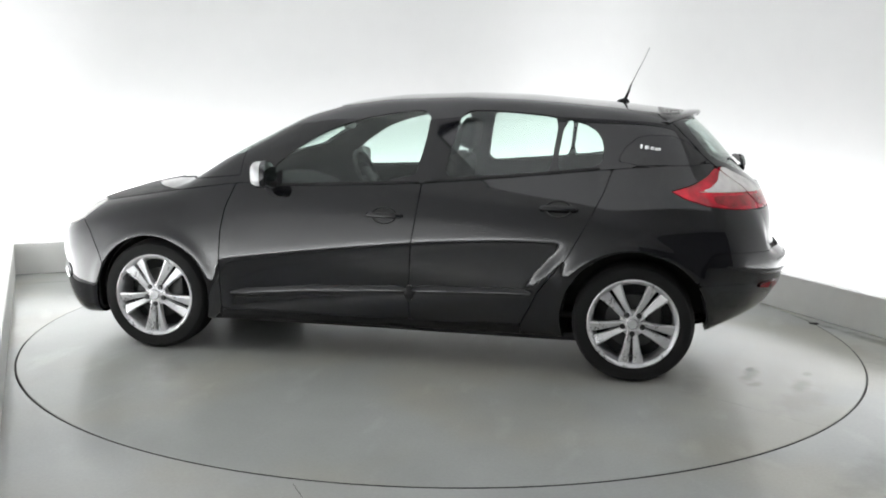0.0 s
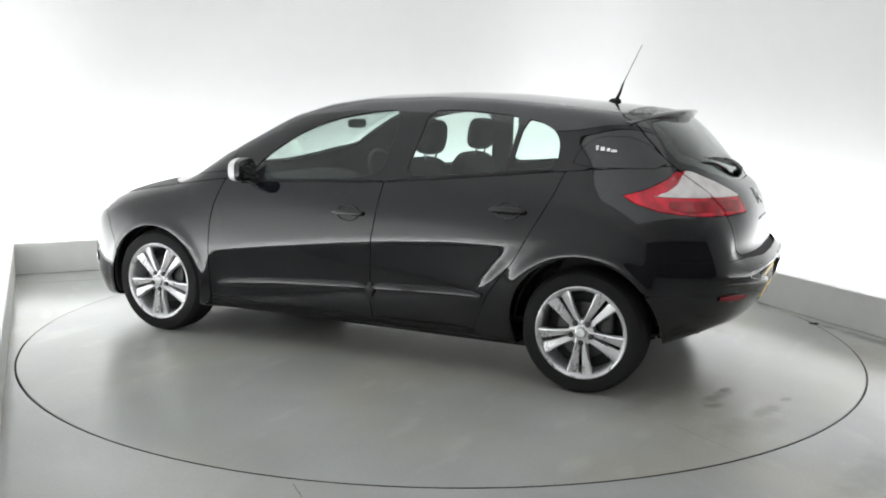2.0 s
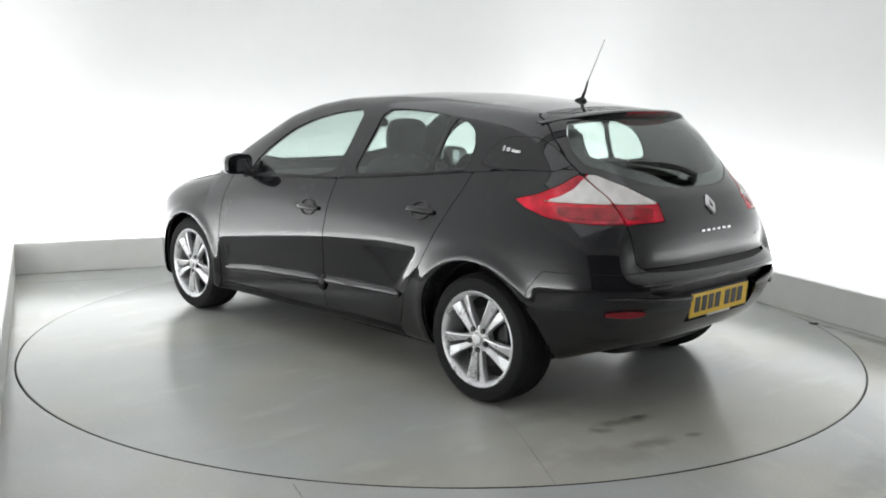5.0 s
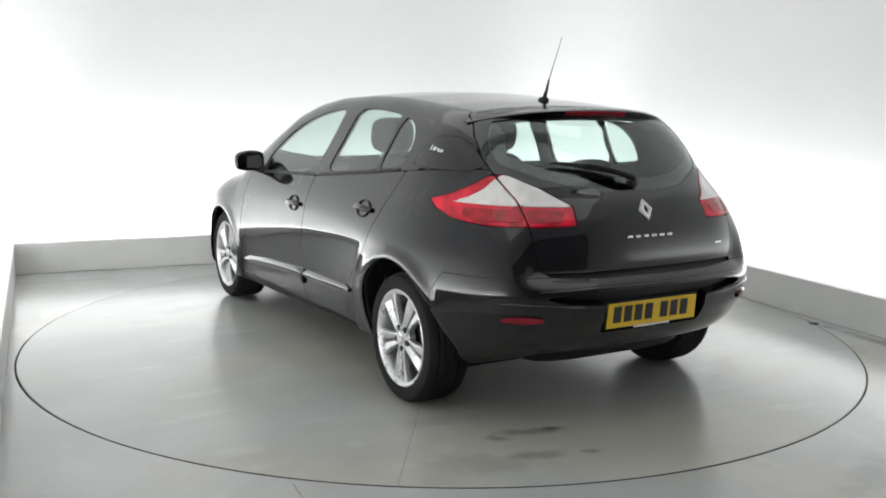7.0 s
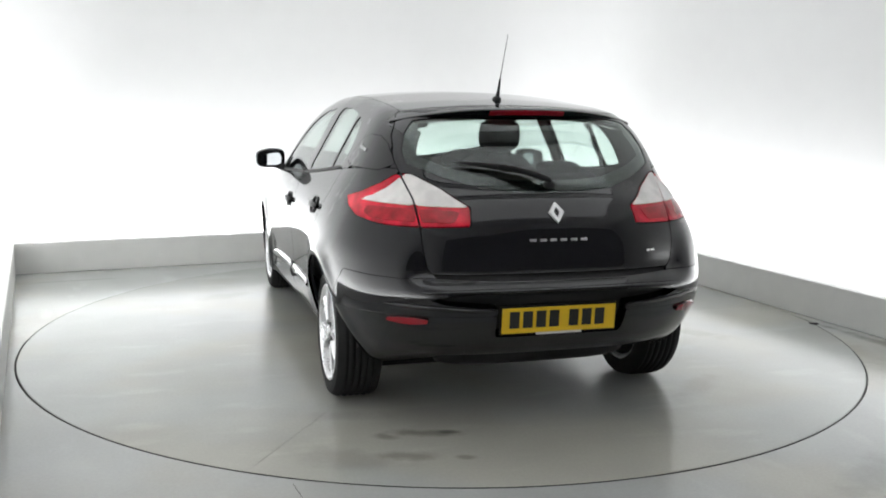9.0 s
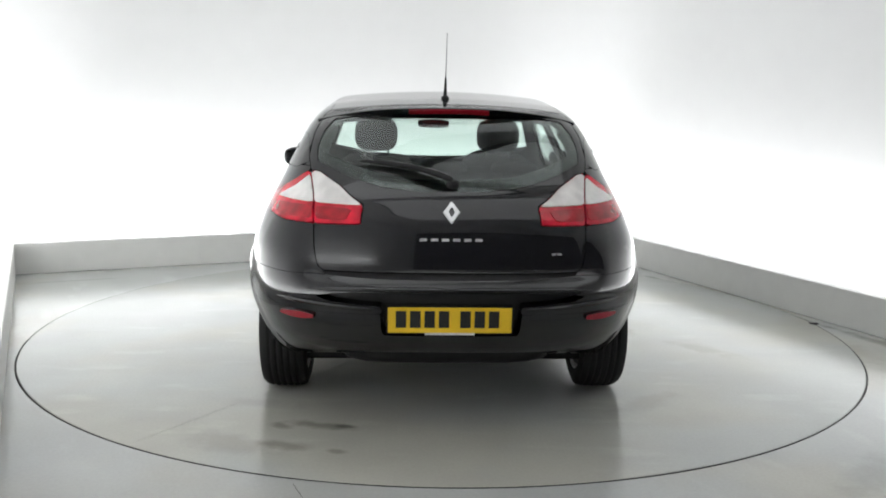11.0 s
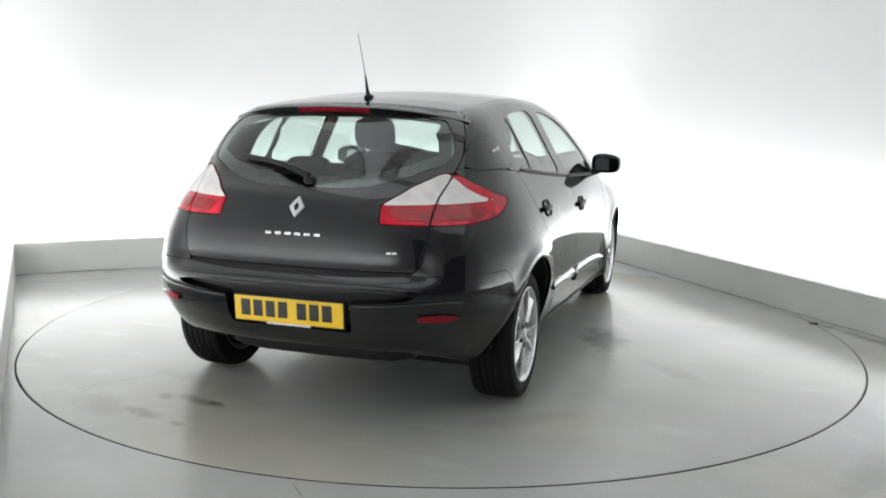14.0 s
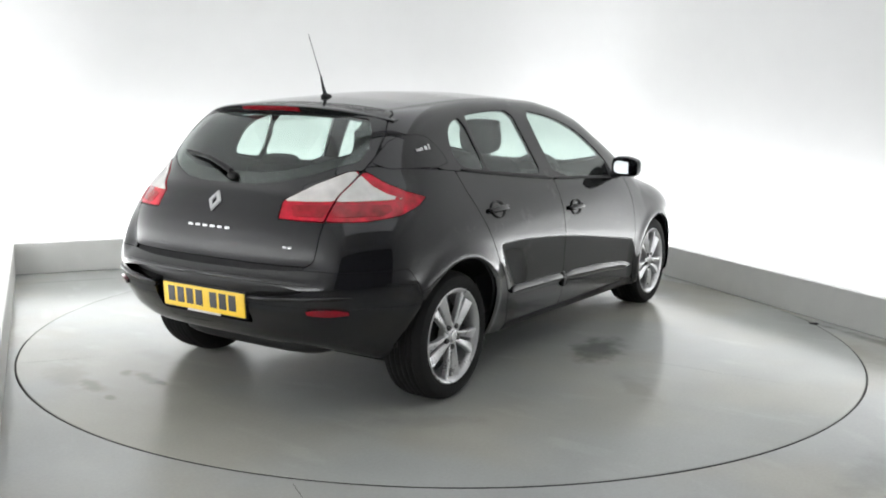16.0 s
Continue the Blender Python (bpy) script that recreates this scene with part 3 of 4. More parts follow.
for hand in (left, right):
    fd = low(inside(SX, SZ, FRONT_DOOR), hand, arch) - SLIT
    rd = low(inside(SX, SZ, REAR_DOOR), hand, arch) - SLIT
    DOORS[1 if hand is left else -1] = (skin("front_door", fd, PAINT, car), skin("rear_door", rd, PAINT, car))
    skin("front_wing", low(inside(SX, SZ, FENDER), hand, arch, -a_head, -a_hood) - SLIT, PAINT, car)
    skin("rear_wing", low(inside(SX, SZ, QUARTER), hand, arch, -a_tail, -a_gate, -a_trim, SY - 0.3) - 0.0016, PAINT, car)
    skin("sill", low(inside(SX, SZ, SILL), hand, arch, SY - 0.5) - 0.001, PLASTIC, car)
    skin("front_side_glass", low(g_front, hand), GLASS, car, "clear green-tinted side window", 0.004, -0.004, True)
    skin("rear_side_glass", low(g_rear, hand), GLASS, car, "clear green-tinted side window", 0.004, -0.004, True)
    skin("quarter_glass", low(g_quarter, hand), GLASS, car, "clear green-tinted side window", 0.004, -0.004, True)
    skin("pillar_trim", low(a_trim, hand) - 0.0008, PAINT, car, "gloss black rear pillar trim")
    skin("headlamp", low(a_head, hand) - SLIT, CLEAR, car, "clear headlamp lens")
    for zone in (a_gate, -a_gate):
        lamp = skin("tail_lamp", low(a_tail, hand, zone - 0.002) - 0.002, RED, car, "red and clear tail lamp", 0.03, 0.001)
        lens = skin("clear_lens", low(a_clear, hand, zone - 0.004), CLEAR, lamp, "clear upper lens", 0.006, 0.005)
        lens.location = (0, 0, 0)
        stop = skin("stop_lens", low(a_stop, hand, zone - 0.010), STOPRED, lamp, "deep red stop lens", 0.004, 0.004)
        stop.location = (0, 0, 0)

skin("windscreen", g_screen, GLASS, car, "clear windscreen", 0.005, -0.004, True)
skin("rear_window", g_back, GLASS, car, "clear heated rear window", 0.004, -0.003, True)
rear_glass = bpy.data.objects["rear_window"]
border = skin("glass_border", low(g_back, np.where((SZ > 1.26) & (SY < 0.50), -0.1, 0.050 - inside(SY, SZ, REAR_WINDOW))), GLOSSBLACK, rear_glass, "black printed border of the glass", 0.002, -0.009)
border.location = (0, 0, 0)
tailgate = skin("tailgate", low(a_gate, -g_back, -a_tail, SZ - 0.703) - SLIT, PAINT, car)
skin("bonnet", a_hood - SLIT, PAINT, car)
skin("front_bumper", low(a_nose, arch, -a_head, -a_hood, -inside(SX, SZ, FENDER)) - SLIT, PAINT, car)
a_recess = np.minimum(inside(SY, SZ, [(-0.1, 0.638), (0.38, 0.632), (0.50, 0.622), (0.59, 0.604), (0.50, 0.588), (0.36, 0.576), (0.292, 0.572), (0.285, 0.437), (-0.1, 0.437)]), -1.6 - SX)
a_below = np.minimum(np.where(SY < 0.29, 0.437, 0.537 - 0.05 * np.clip(SY - 0.7, 0, 1)) - SZ, a_bumper)
rear_skin = low(a_bumper, arch, -a_gate, -inside(SX, SZ, QUARTER))
bumper = skin("rear_bumper", low(rear_skin, -a_recess, -a_below) - 0.0006, PAINT, car, "", 0.056)
skin("bumper_recess", low(rear_skin, a_recess), PLASTIC, car, "black recess round the number plate", 0.02, -0.050)
skin("rear_valance", low(rear_skin, a_below, -a_recess) - 0.0006, PAINT, car, "", 0.056, 0.0)
skin("roof_panel", a_roof - 0.001, PAINT, car)
used = np.max([inside(SX, SZ, FRONT_DOOR), inside(SX, SZ, REAR_DOOR), inside(SX, SZ, FENDER), low(inside(SX, SZ, QUARTER), SY - 0.3), low(inside(SX, SZ, SILL), SY - 0.5), glass_all, a_tail, a_head, a_gate, a_trim,
               a_hood, a_nose, a_bumper, a_roof], axis=0)
side_frame = low(SY - 0.3, SZ - 0.90)
for hand in (left, right):
    skin("side_frame", low(-used, side_frame, hand) - 0.0008, PAINT, car, "black door frames and pillars")
skin("body_shell", low(-used, arch, -side_frame) - 0.0008, PLASTIC, car, "black cowl and floor pan")
skin("inner_shell", low(-glass_all - 0.008, arch, -a_recess - 0.01), TRIM, car, "dark inner shell and trim", 0.01, -0.018)


# ---- wheels ----
def make_wheel(parent, x, y, z, side):
    wheel = new("wheel")
    wheel.parent = parent
    wheel.matrix_local = Matrix.Translation((OX + x, OY + y * side, z)) @ Matrix.Rotation(0 if side > 0 else math.pi, 4, "Z")
    tread = [(0.225, 0.0), (0.238, 0.006), (0.266, 0.009), (0.289, 0.004), (0.302, -0.012), (0.308, -0.032)]
    for i, yy in enumerate(np.linspace(-0.045, -0.165, 13)):
        tread += [(0.3105 if i % 3 else 0.303, float(yy))]
    tread += [(0.308, -0.175), (0.300, -0.198), (0.262, -0.212), (0.225, -0.205)]
    part("tyre", lathe_bm(tread, 72, "Y", True), RUBBER, wheel, "worn black tyre", 35)
    rim = part("rim", lathe_bm([(0.2255, -0.004), (0.231, 0.004), (0.226, 0.007), (0.216, 0.002), (0.207, -0.012), (0.202, -0.03), (0.20, -0.16), (0.215, -0.20),
                               (0.2255, -0.20), (0.2255, -0.1)], 72, "Y", True), ALLOY, wheel, "silver alloy rim", 40)
    for k in range(5):
        for s in (-1, 1):
            bm = bmesh.new()
            rows = []
            for r, off, wd, yy, dp in ((0.03, 0.0125, 0.0115, -0.010, 0.03), (0.08, 0.0190, 0.0145, -0.004, 0.03), (0.13, 0.0255, 0.0185, -0.003, 0.026), (0.18, 0.0345, 0.0255, -0.005, 0.022), (0.216, 0.0400, 0.0310, -0.006, 0.02)):
                c = s * off
                # a bright outer ridge and a flank that falls away to the slot between the pair
                section = ((-1, -dp - 0.004), (-1, -0.015), (-0.85, -0.010), (0.55, 0.003), (0.85, 0.002), (1, -0.003), (1, -dp))
                rows.append([bm.verts.new((c + s * k * wd, yy + h, r)) for k, h in section])
            for p, q in zip(rows, rows[1:]):
                for i in range(7):
                    bm.faces.new((p[i], p[(i + 1) % 7], q[(i + 1) % 7], q[i]))
            bm.faces.new(rows[0])
            bm.faces.new(rows[-1][::-1])
            bmesh.ops.recalc_face_normals(bm, faces=bm.faces)
            bmesh.ops.rotate(bm, cent=(0, 0, 0), matrix=Matrix.Rotation(radians(180 + 72 * k), 3, "Y"), verts=bm.verts)
            part("spoke", bm, ALLOY, rim)
    part("hub", lathe_bm([(0.0, 0.001), (0.024, 0.001), (0.03, -0.003), (0.034, -0.008), (0.062, -0.013), (0.066, -0.018), (0.066, -0.05), (0.0, -0.05)], 40), ALLOY, rim)
    part("hub_cap", lathe_bm([(0.0, 0.005), (0.02, 0.005), (0.026, 0.003), (0.028, -0.002), (0.0, -0.002)], 32), SILVER, rim, "silver hub cap")
    for k in range(5):
        a = radians(90 + 72 * k + 180)
        bm = lathe_bm([(0.0, -0.001), (0.011, -0.001), (0.0135, -0.005), (0.0135, -0.02), (0.0, -0.02)], 14)
        bmesh.ops.translate(bm, vec=(0.052 * math.cos(a), 0.0, 0.052 * math.sin(a)), verts=bm.verts)
        part("wheel_nut", bm, STEEL, rim, "dark wheel nut")
    part("brake_disc", lathe_bm([(0.05, -0.075), (0.14, -0.075), (0.14, -0.10), (0.05, -0.10)], 48, "Y", True), STEEL, wheel, "grey brake disc")
    part("caliper", box_bm((0.07, 0.06, 0.13), (-0.11, -0.085, 0.05), 0.015), STEEL, wheel)
    # dark solid disc added in place of the shade behind the spokes
    part("shade_disc", lathe_bm([(0.0, -0.12), (0.2, -0.12), (0.2, -0.19), (0.0, -0.19)], 40), PLASTIC, wheel, "dark disc in place of the shade inside the wheel")
    return wheel


def wheel_well(x, z, r, side):
    bm = bmesh.new()
    rows = []
    for i in range(33):
        a = radians(2 + 176 * i / 32)
        c, s = math.cos(a) * r, math.sin(a) * r
        rows.append([bm.verts.new((x + c, side * yy, z + s)) for yy in (0.80, 0.55)] + [bm.verts.new((x + c * 0.98, side * yy, z + s * 0.98)) for yy in (0.56, 0.80)])
    for p, q in zip(rows, rows[1:]):
        for i in range(4):
            bm.faces.new((p[i], p[(i + 1) % 4], q[(i + 1) % 4], q[i]))
    bm.faces.new([p[1] for p in rows])
    bmesh.ops.recalc_face_normals(bm, faces=bm.faces)
    ob = part("wheel_well", bm, PLASTIC, car, "black plastic wheel arch liner", 40)
    ob.location = (OX, OY, 0)


for xw, zw, r in ((1.32, 0.310, 0.347), (-1.32, 0.311, 0.374)):
    for sd in (1, -1):
        make_wheel(car, xw, 0.868, zw - 0.001, sd)
        wheel_well(xw, zw, r, sd)


# ---- car details ----
def y_at(x, z):
    """Half width of the body at a place on its side."""
    ys = np.linspace(0.1, 1.05, 400)
    f = field(np.stack([np.full(400, x), ys, np.full(400, z)], 1))
    return float(ys[np.argmax(f > 0)])


def x_at(y, z):
    """The body's rear face at a height."""
    xs = np.linspace(-1.2, -2.3, 500)
    f = field(np.stack([xs, np.full(500, y), np.full(500, z)], 1))
    return float(xs[np.argmax(f > 0)])


def fit_on(ob, at):
    """Puts a part, built about its own origin, at a place on the car."""
    ob.location = (OX + at[0], OY + at[1], at[2])
    return ob


def rear_pose(y, z, lift=0.0):
    """A pose on the rear face: local x to the right seen from behind, y up, z outwards."""
    x = x_at(y, z)
    n = Vector(gradient(np.array([[x, y, z]]))[0]).normalized()
    right_dir = Vector((0, 0, 1)).cross(n).normalized()
    up = n.cross(right_dir)
    m = Matrix((right_dir, up, n)).transposed().to_4x4()
    m.translation = Vector((OX + x, OY + y, z)) + n * lift
    return m


def side_pose(x, z, side, lift=0.0):
    """The same on a side."""
    y = y_at(x, z) * side
    n = Vector(gradient(np.array([[x, y, z]]))[0]).normalized()
    right_dir = Vector((0, 0, 1)).cross(n).normalized()
    up = n.cross(right_dir)
    m = Matrix((right_dir, up, n)).transposed().to_4x4()
    m.translation = Vector((OX + x, OY + y, z)) + n * lift
    return m


def disc_bm(rx, ry, depth, n=28):
    """A dished oval: proud rim, hollow middle."""
    bm = bmesh.new()
    rings = []
    for k, h in ((1.0, 0.0), (0.97, 0.003), (0.90, 0.003), (0.7, -depth * 0.3), (0.4, -depth * 0.45), (0.05, -depth * 0.5)):
        rings.append([bm.verts.new((rx * k * math.cos(2 * math.pi * i / n), ry * k * math.sin(2 * math.pi * i / n), h + 0.003)) for i in range(n)])
    for a, b in zip(rings, rings[1:]):
        for i in range(n):
            bm.faces.new((a[i], a[(i + 1) % n], b[(i + 1) % n], b[i]))
    bm.faces.new(rings[-1])
    return bm


def strip_bm(x0, x1, zc, height, proud, side, steps=26):
    """A rubbing strip that follows the door's skin from x0 to x1."""
    bm = bmesh.new()
    rows = []
    for i in range(steps):
        x = x0 + (x1 - x0) * i / (steps - 1)
        z = zc(x)
        k = min(1.0, i / 3 + 0.35, (steps - 1 - i) / 3 + 0.35)
        row = []
        for dz, p in ((-0.5, -0.01), (-0.5, 0.5), (-0.3, 0.85), (-0.05, 1.0), (0.22, 0.82), (0.5, 0.35), (0.5, -0.01)):
            zz = z + dz * height * k
            row.append(bm.verts.new((x, (y_at(x, zz) + p * proud) * side, zz)))
        rows.append(row)
    for a, b in zip(rows, rows[1:]):
        for j in range(6):
            bm.faces.new((a[j], a[j + 1], b[j + 1], b[j]))
    bm.faces.new(rows[0])
    bm.faces.new(rows[-1])
    bmesh.ops.recalc_face_normals(bm, faces=bm.faces)
    return bm


MOULD = curve([(0.90, 0.350), (0.72, 0.362), (0.43, 0.392), (-0.25, 0.428), (-0.85, 0.443)], 0.06)
BELT = curve([(0.66, 0.948), (0.3, 0.968), (-0.16, 0.99), (-0.52, 1.022), (-0.9, 1.062), (-1.13, 1.09)], 0.05)


def doors_trim(side, front_door, rear_door):
    for x, z, door in ((-0.017, 0.815, front_door), (-0.925, 0.882, rear_door)):
        m = side_pose(x, z, side, 0.0)
        cup = part("handle_cup", disc_bm(0.070, 0.046, 0.07), INK, door, "dark hollow behind the handle", 60)
        cup.matrix_local = Matrix.Translation((-OX, -OY, 0)) @ m
        bm = rounded_block((0.20, 0.030, 0.026), 4)
        for v in bm.verts:
            v.co.z += 0.021 - 1.4 * v.co.x * v.co.x
        grip = part("handle", bm, PAINT, door, "black pull handle", 60)
        grip.matrix_local = Matrix.Translation((-OX, -OY, 0)) @ m
    part("rubbing_strip", strip_bm(0.85, -0.142, MOULD, 0.050, 0.016, side), PAINT, front_door, "black rubbing strip", 30)
    part("rubbing_strip", strip_bm(-0.170, -0.80, MOULD, 0.050, 0.016, side), PAINT, rear_door, "black rubbing strip", 30)
    # black tab across the gap between the two strips, reaching a little below them
    part("strip_tab", strip_bm(-0.132, -0.180, lambda x: MOULD(x) - 0.016, 0.085, 0.019, side, 8), PLASTIC, rear_door, "black tab across the gap between the rubbing strips", 30)
    part("belt_seal", strip_bm(0.66, -0.19, BELT, 0.016, 0.006, side), PLASTIC, front_door, "black rubber window seal", 30)
    part("belt_seal", strip_bm(-0.215, -1.12, BELT, 0.016, 0.006, side), PLASTIC, rear_door, "black rubber window seal", 30)


def door_mirror(side):
    mirror = new("door_mirror")
    mirror.parent = car
    mirror.location = (OX, OY, 0)
    tagged(mirror, "gloss black door mirror")
    bm = rounded_block((0.115, 0.190, 0.126), 3.6, 9)
    for v in bm.verts:
        if v.co.x < -0.028:
            v.co.x = -0.028 + (v.co.x + 0.028) * 0.2
        v.co.z *= 1.0 - 2.2 * max(0, v.co.y) * (1 if v.co.z > 0 else 0.15)
        v.co.x -= 0.25 * max(0.0, v.co.y)
    bmesh.ops.transform(bm, matrix=Matrix.Diagonal((1, side, 1, 1)), verts=bm.verts)
    if side < 0:
        bmesh.ops.reverse_faces(bm, faces=bm.faces)
    bmesh.ops.translate(bm, vec=(0.645, side * 0.925, 1.017), verts=bm.verts)
    part("housing", bm.copy(), PAINT, mirror, smooth=50)
    mid = Vector((0.645, side * 0.925, 1.017))
    bmesh.ops.delete(bm, geom=[f for f in bm.faces if f.calc_center_median().x < mid.x - 0.002 - 0.25 * max(0.0, side * (f.calc_center_median().y - mid.y))], context="FACES")
    for v in bm.verts:
        v.co = mid + (v.co - mid) * 1.035
    part("cap", bm, SILVERPAINT, mirror, "silver painted mirror cap", 50)
    pts = [(-0.066, -0.042), (0.058, -0.043), (0.074, -0.025), (0.058, 0.020), (-0.045, 0.043), (-0.070, 0.022)]
    bm = prism_bm(rounded(pts, 2), 0.006)
    m = Matrix.Translation((0.606, side * 0.925, 1.015)) @ Matrix.Rotation(radians(-13 * side), 4, "Z") @ Matrix(((0, 0, -1, 0), (side, 0, 0, 0), (0, 1, 0, 0), (0, 0, 0, 1)))
    bmesh.ops.transform(bm, matrix=m, verts=bm.verts)
    bmesh.ops.recalc_face_normals(bm, faces=bm.faces)
    part("mirror_glass", bm, MIRROR, mirror, "mirror glass")
    part("foot", tube_bm([(0.60, side * 0.785, 0.945), (0.615, side * 0.83, 0.955), (0.63, side * 0.87, 0.965), (0.64, side * 0.90, 0.98)], [0.03, 0.026, 0.022, 0.024], 14), PLASTIC, mirror, "black mirror foot", 50)
    bm = prism_bm([(0.56, 0.945), (0.72, 0.935), (0.575, 1.035)], 0.012)
    bmesh.ops.transform(bm, matrix=Matrix(((1, 0, 0, 0), (0, 0, 1, 0), (0, 1, 0, 0), (0, 0, 0, 1))), verts=bm.verts)
    for v in bm.verts:
        v.co.y = (y_at(v.co.x, v.co.z) - 0.004 + v.co.y) * side
    bmesh.ops.recalc_face_normals(bm, faces=bm.faces)
    part("corner_trim", bm, PLASTIC, mirror, "black corner panel")


def spoiler():
    bm = bmesh.new()
    rows = []
    n = 41
    for i in range(n):
        u = -1 + 2 * i / (n - 1)
        y = 0.605 * u
        xt = -1.648 + 0.19 * abs(u) ** 2.4
        zt = 1.384 - 0.062 * abs(u) ** 2.6
        xf = xt + 0.14
        zf = float(TOP(np.array([xf]))[0]) - 0.11 * y * y - 0.02 - 0.05 * abs(u) ** 4
        prof = [(xf, zf), (xt + 0.06, (zf + zt) / 2 + 0.012), (xt + 0.01, zt + 0.004), (xt, zt - 0.003), (xt + 0.026, zt - 0.030), (xt + 0.050, zt - 0.052 + 0.010 * abs(u)), (xf + 0.02, zt - 0.054 + 0.010 * abs(u))]
        rows.append([bm.verts.new((px, y, pz)) for px, pz in prof])
    for a, b in zip(rows, rows[1:]):
        for j in range(7):
            bm.faces.new((a[j], a[(j + 1) % 7], b[(j + 1) % 7], b[j]))
    bm.faces.new(rows[0])
    bm.faces.new(rows[-1])
    bmesh.ops.recalc_face_normals(bm, faces=bm.faces)
    wing = fit_on(part("roof_spoiler", bm, PAINT, car, "black roof spoiler over the rear window", 50), (0, 0, 0))
    bm = bmesh.new()
    rows = []
    for i in range(15):
        u = (-1 + 2 * i / 14) * 0.31
        xt = -1.648 + 0.19 * abs(u) ** 2.4
        zt = 1.384 - 0.085 * abs(u) ** 2.6
        rows.append([bm.verts.new((xt - 0.003 + dx, 0.585 * u, zt + dz)) for dx, dz in ((0.006, -0.005), (0.004, -0.009), (0.020, -0.026), (0.026, -0.028))])
    for a, b in zip(rows, rows[1:]):
        for j in range(3):
            bm.faces.new((a[j], a[j + 1], b[j + 1], b[j]))
    bmesh.ops.recalc_face_normals(bm, faces=bm.faces)
    part("brake_light", bm, DARKRED, wing, "dark red high brake light", 50)


def aerial():
    ob = new("aerial")
    ob.parent = car
    ob.location = (OX - 1.21, OY, 1.418)
    tagged(ob, "thin black roof aerial leaning back")
    bm = rounded_block((0.075, 0.042, 0.05), 2.4, 4)
    for v in bm.verts:
        v.co.x -= 0.25 * v.co.z
    part("foot", bm, PLASTIC, ob, smooth=60)
    part("base", tube_bm([(-0.01, 0, 0.015), (-0.03, 0, 0.06), (-0.045, 0, 0.11)], [0.011, 0.007, 0.0045], 10), PLASTIC, ob, smooth=60)
    part("mast", tube_bm([(-0.045, 0, 0.108), (-0.14, 0, 0.315)], [0.0024, 0.0013], 8), STEEL, ob, "thin steel mast", 60)


def wiper():
    ob = new("rear_wiper")
    ob.parent = tailgate
    tagged(ob, "black rear wiper parked across the window")
    def on_glass(y, z, off):
        x = x_at(y, z)
        nn = gradient(np.array([[x, y, z]]))[0]
        nn = nn / np.linalg.norm(nn)
        return (x + nn[0] * off, y + nn[1] * off, z + nn[2] * off)
    p = on_glass(-0.01, 1.062, 0.0)
    bm = rounded_block((0.045, 0.055, 0.04), 2.4, 4)
    bmesh.ops.translate(bm, vec=p, verts=bm.verts)
    part("pivot", bm, PLASTIC, ob, smooth=60)
    arm = [on_glass(y, z, o) for y, z, o in ((-0.01, 1.066, 0.024), (0.06, 1.085, 0.034), (0.14, 1.105, 0.038), (0.22, 1.122, 0.034))]
    part("arm", tube_bm(arm, [0.015, 0.014, 0.011, 0.008], 10), PLASTIC, ob, smooth=60)
    blade = [on_glass(y, z, 0.018) for y, z in ((0.05, 1.092), (0.14, 1.112), (0.22, 1.126), (0.31, 1.137), (0.39, 1.142))]
    part("blade", tube_bm(blade, [0.007, 0.011, 0.013, 0.010, 0.005], 8), PLASTIC, ob, smooth=60)


def badges():
    outer = [(0, 0.053), (0.014, 0.036), (0.038, 0), (0.014, -0.036), (0, -0.053), (-0.014, -0.036), (-0.038, 0), (-0.014, 0.036)]
    inner = [(0, 0.024), (0.005, 0.016), (0.013, 0), (0.005, -0.016), (0, -0.024), (-0.005, -0.016), (-0.013, 0), (-0.005, 0.016)]
    bm = bmesh.new()
    a = [bm.verts.new((x, y, 0.0)) for x, y in outer]
    b = [bm.verts.new((x * 0.9, y * 0.9, 0.008)) for x, y in outer]
    c = [bm.verts.new((x, y, 0.008)) for x, y in inner]
    d = [bm.verts.new((x, y, 0.0)) for x, y in inner]
    for p, q in ((a, b), (b, c), (c, d)):
        for i in range(8):
            bm.faces.new((p[i], p[(i + 1) % 8], q[(i + 1) % 8], q[i]))
    bmesh.ops.recalc_face_normals(bm, faces=bm.faces)
    m0 = Matrix.Translation((-OX, -OY, 0))
    ob = part("badge", bm, SILVER, tailgate, "chrome lozenge badge")
    ob.matrix_local = m0 @ rear_pose(0.0, 0.952, 0.001)
    for i in range(6):
        ob = part("letter_bar", box_bm((0.030, 0.012, 0.004), (0, 0, 0.002), 0.0015), SILVER, tailgate, "small chrome lettering shown as a bar")
        ob.matrix_local = m0 @ rear_pose(0.118 - 0.0465 * i, 0.842, 0.0)
    for i in range(2):
        ob = part("letter_bar", box_bm((0.020, 0.010, 0.003), (0, 0, 0.0015), 0.001), SILVER, tailgate, "small chrome lettering shown as a bar")
        ob.matrix_local = m0 @ rear_pose(-0.435 - 0.024 * i, 0.782, 0.0)


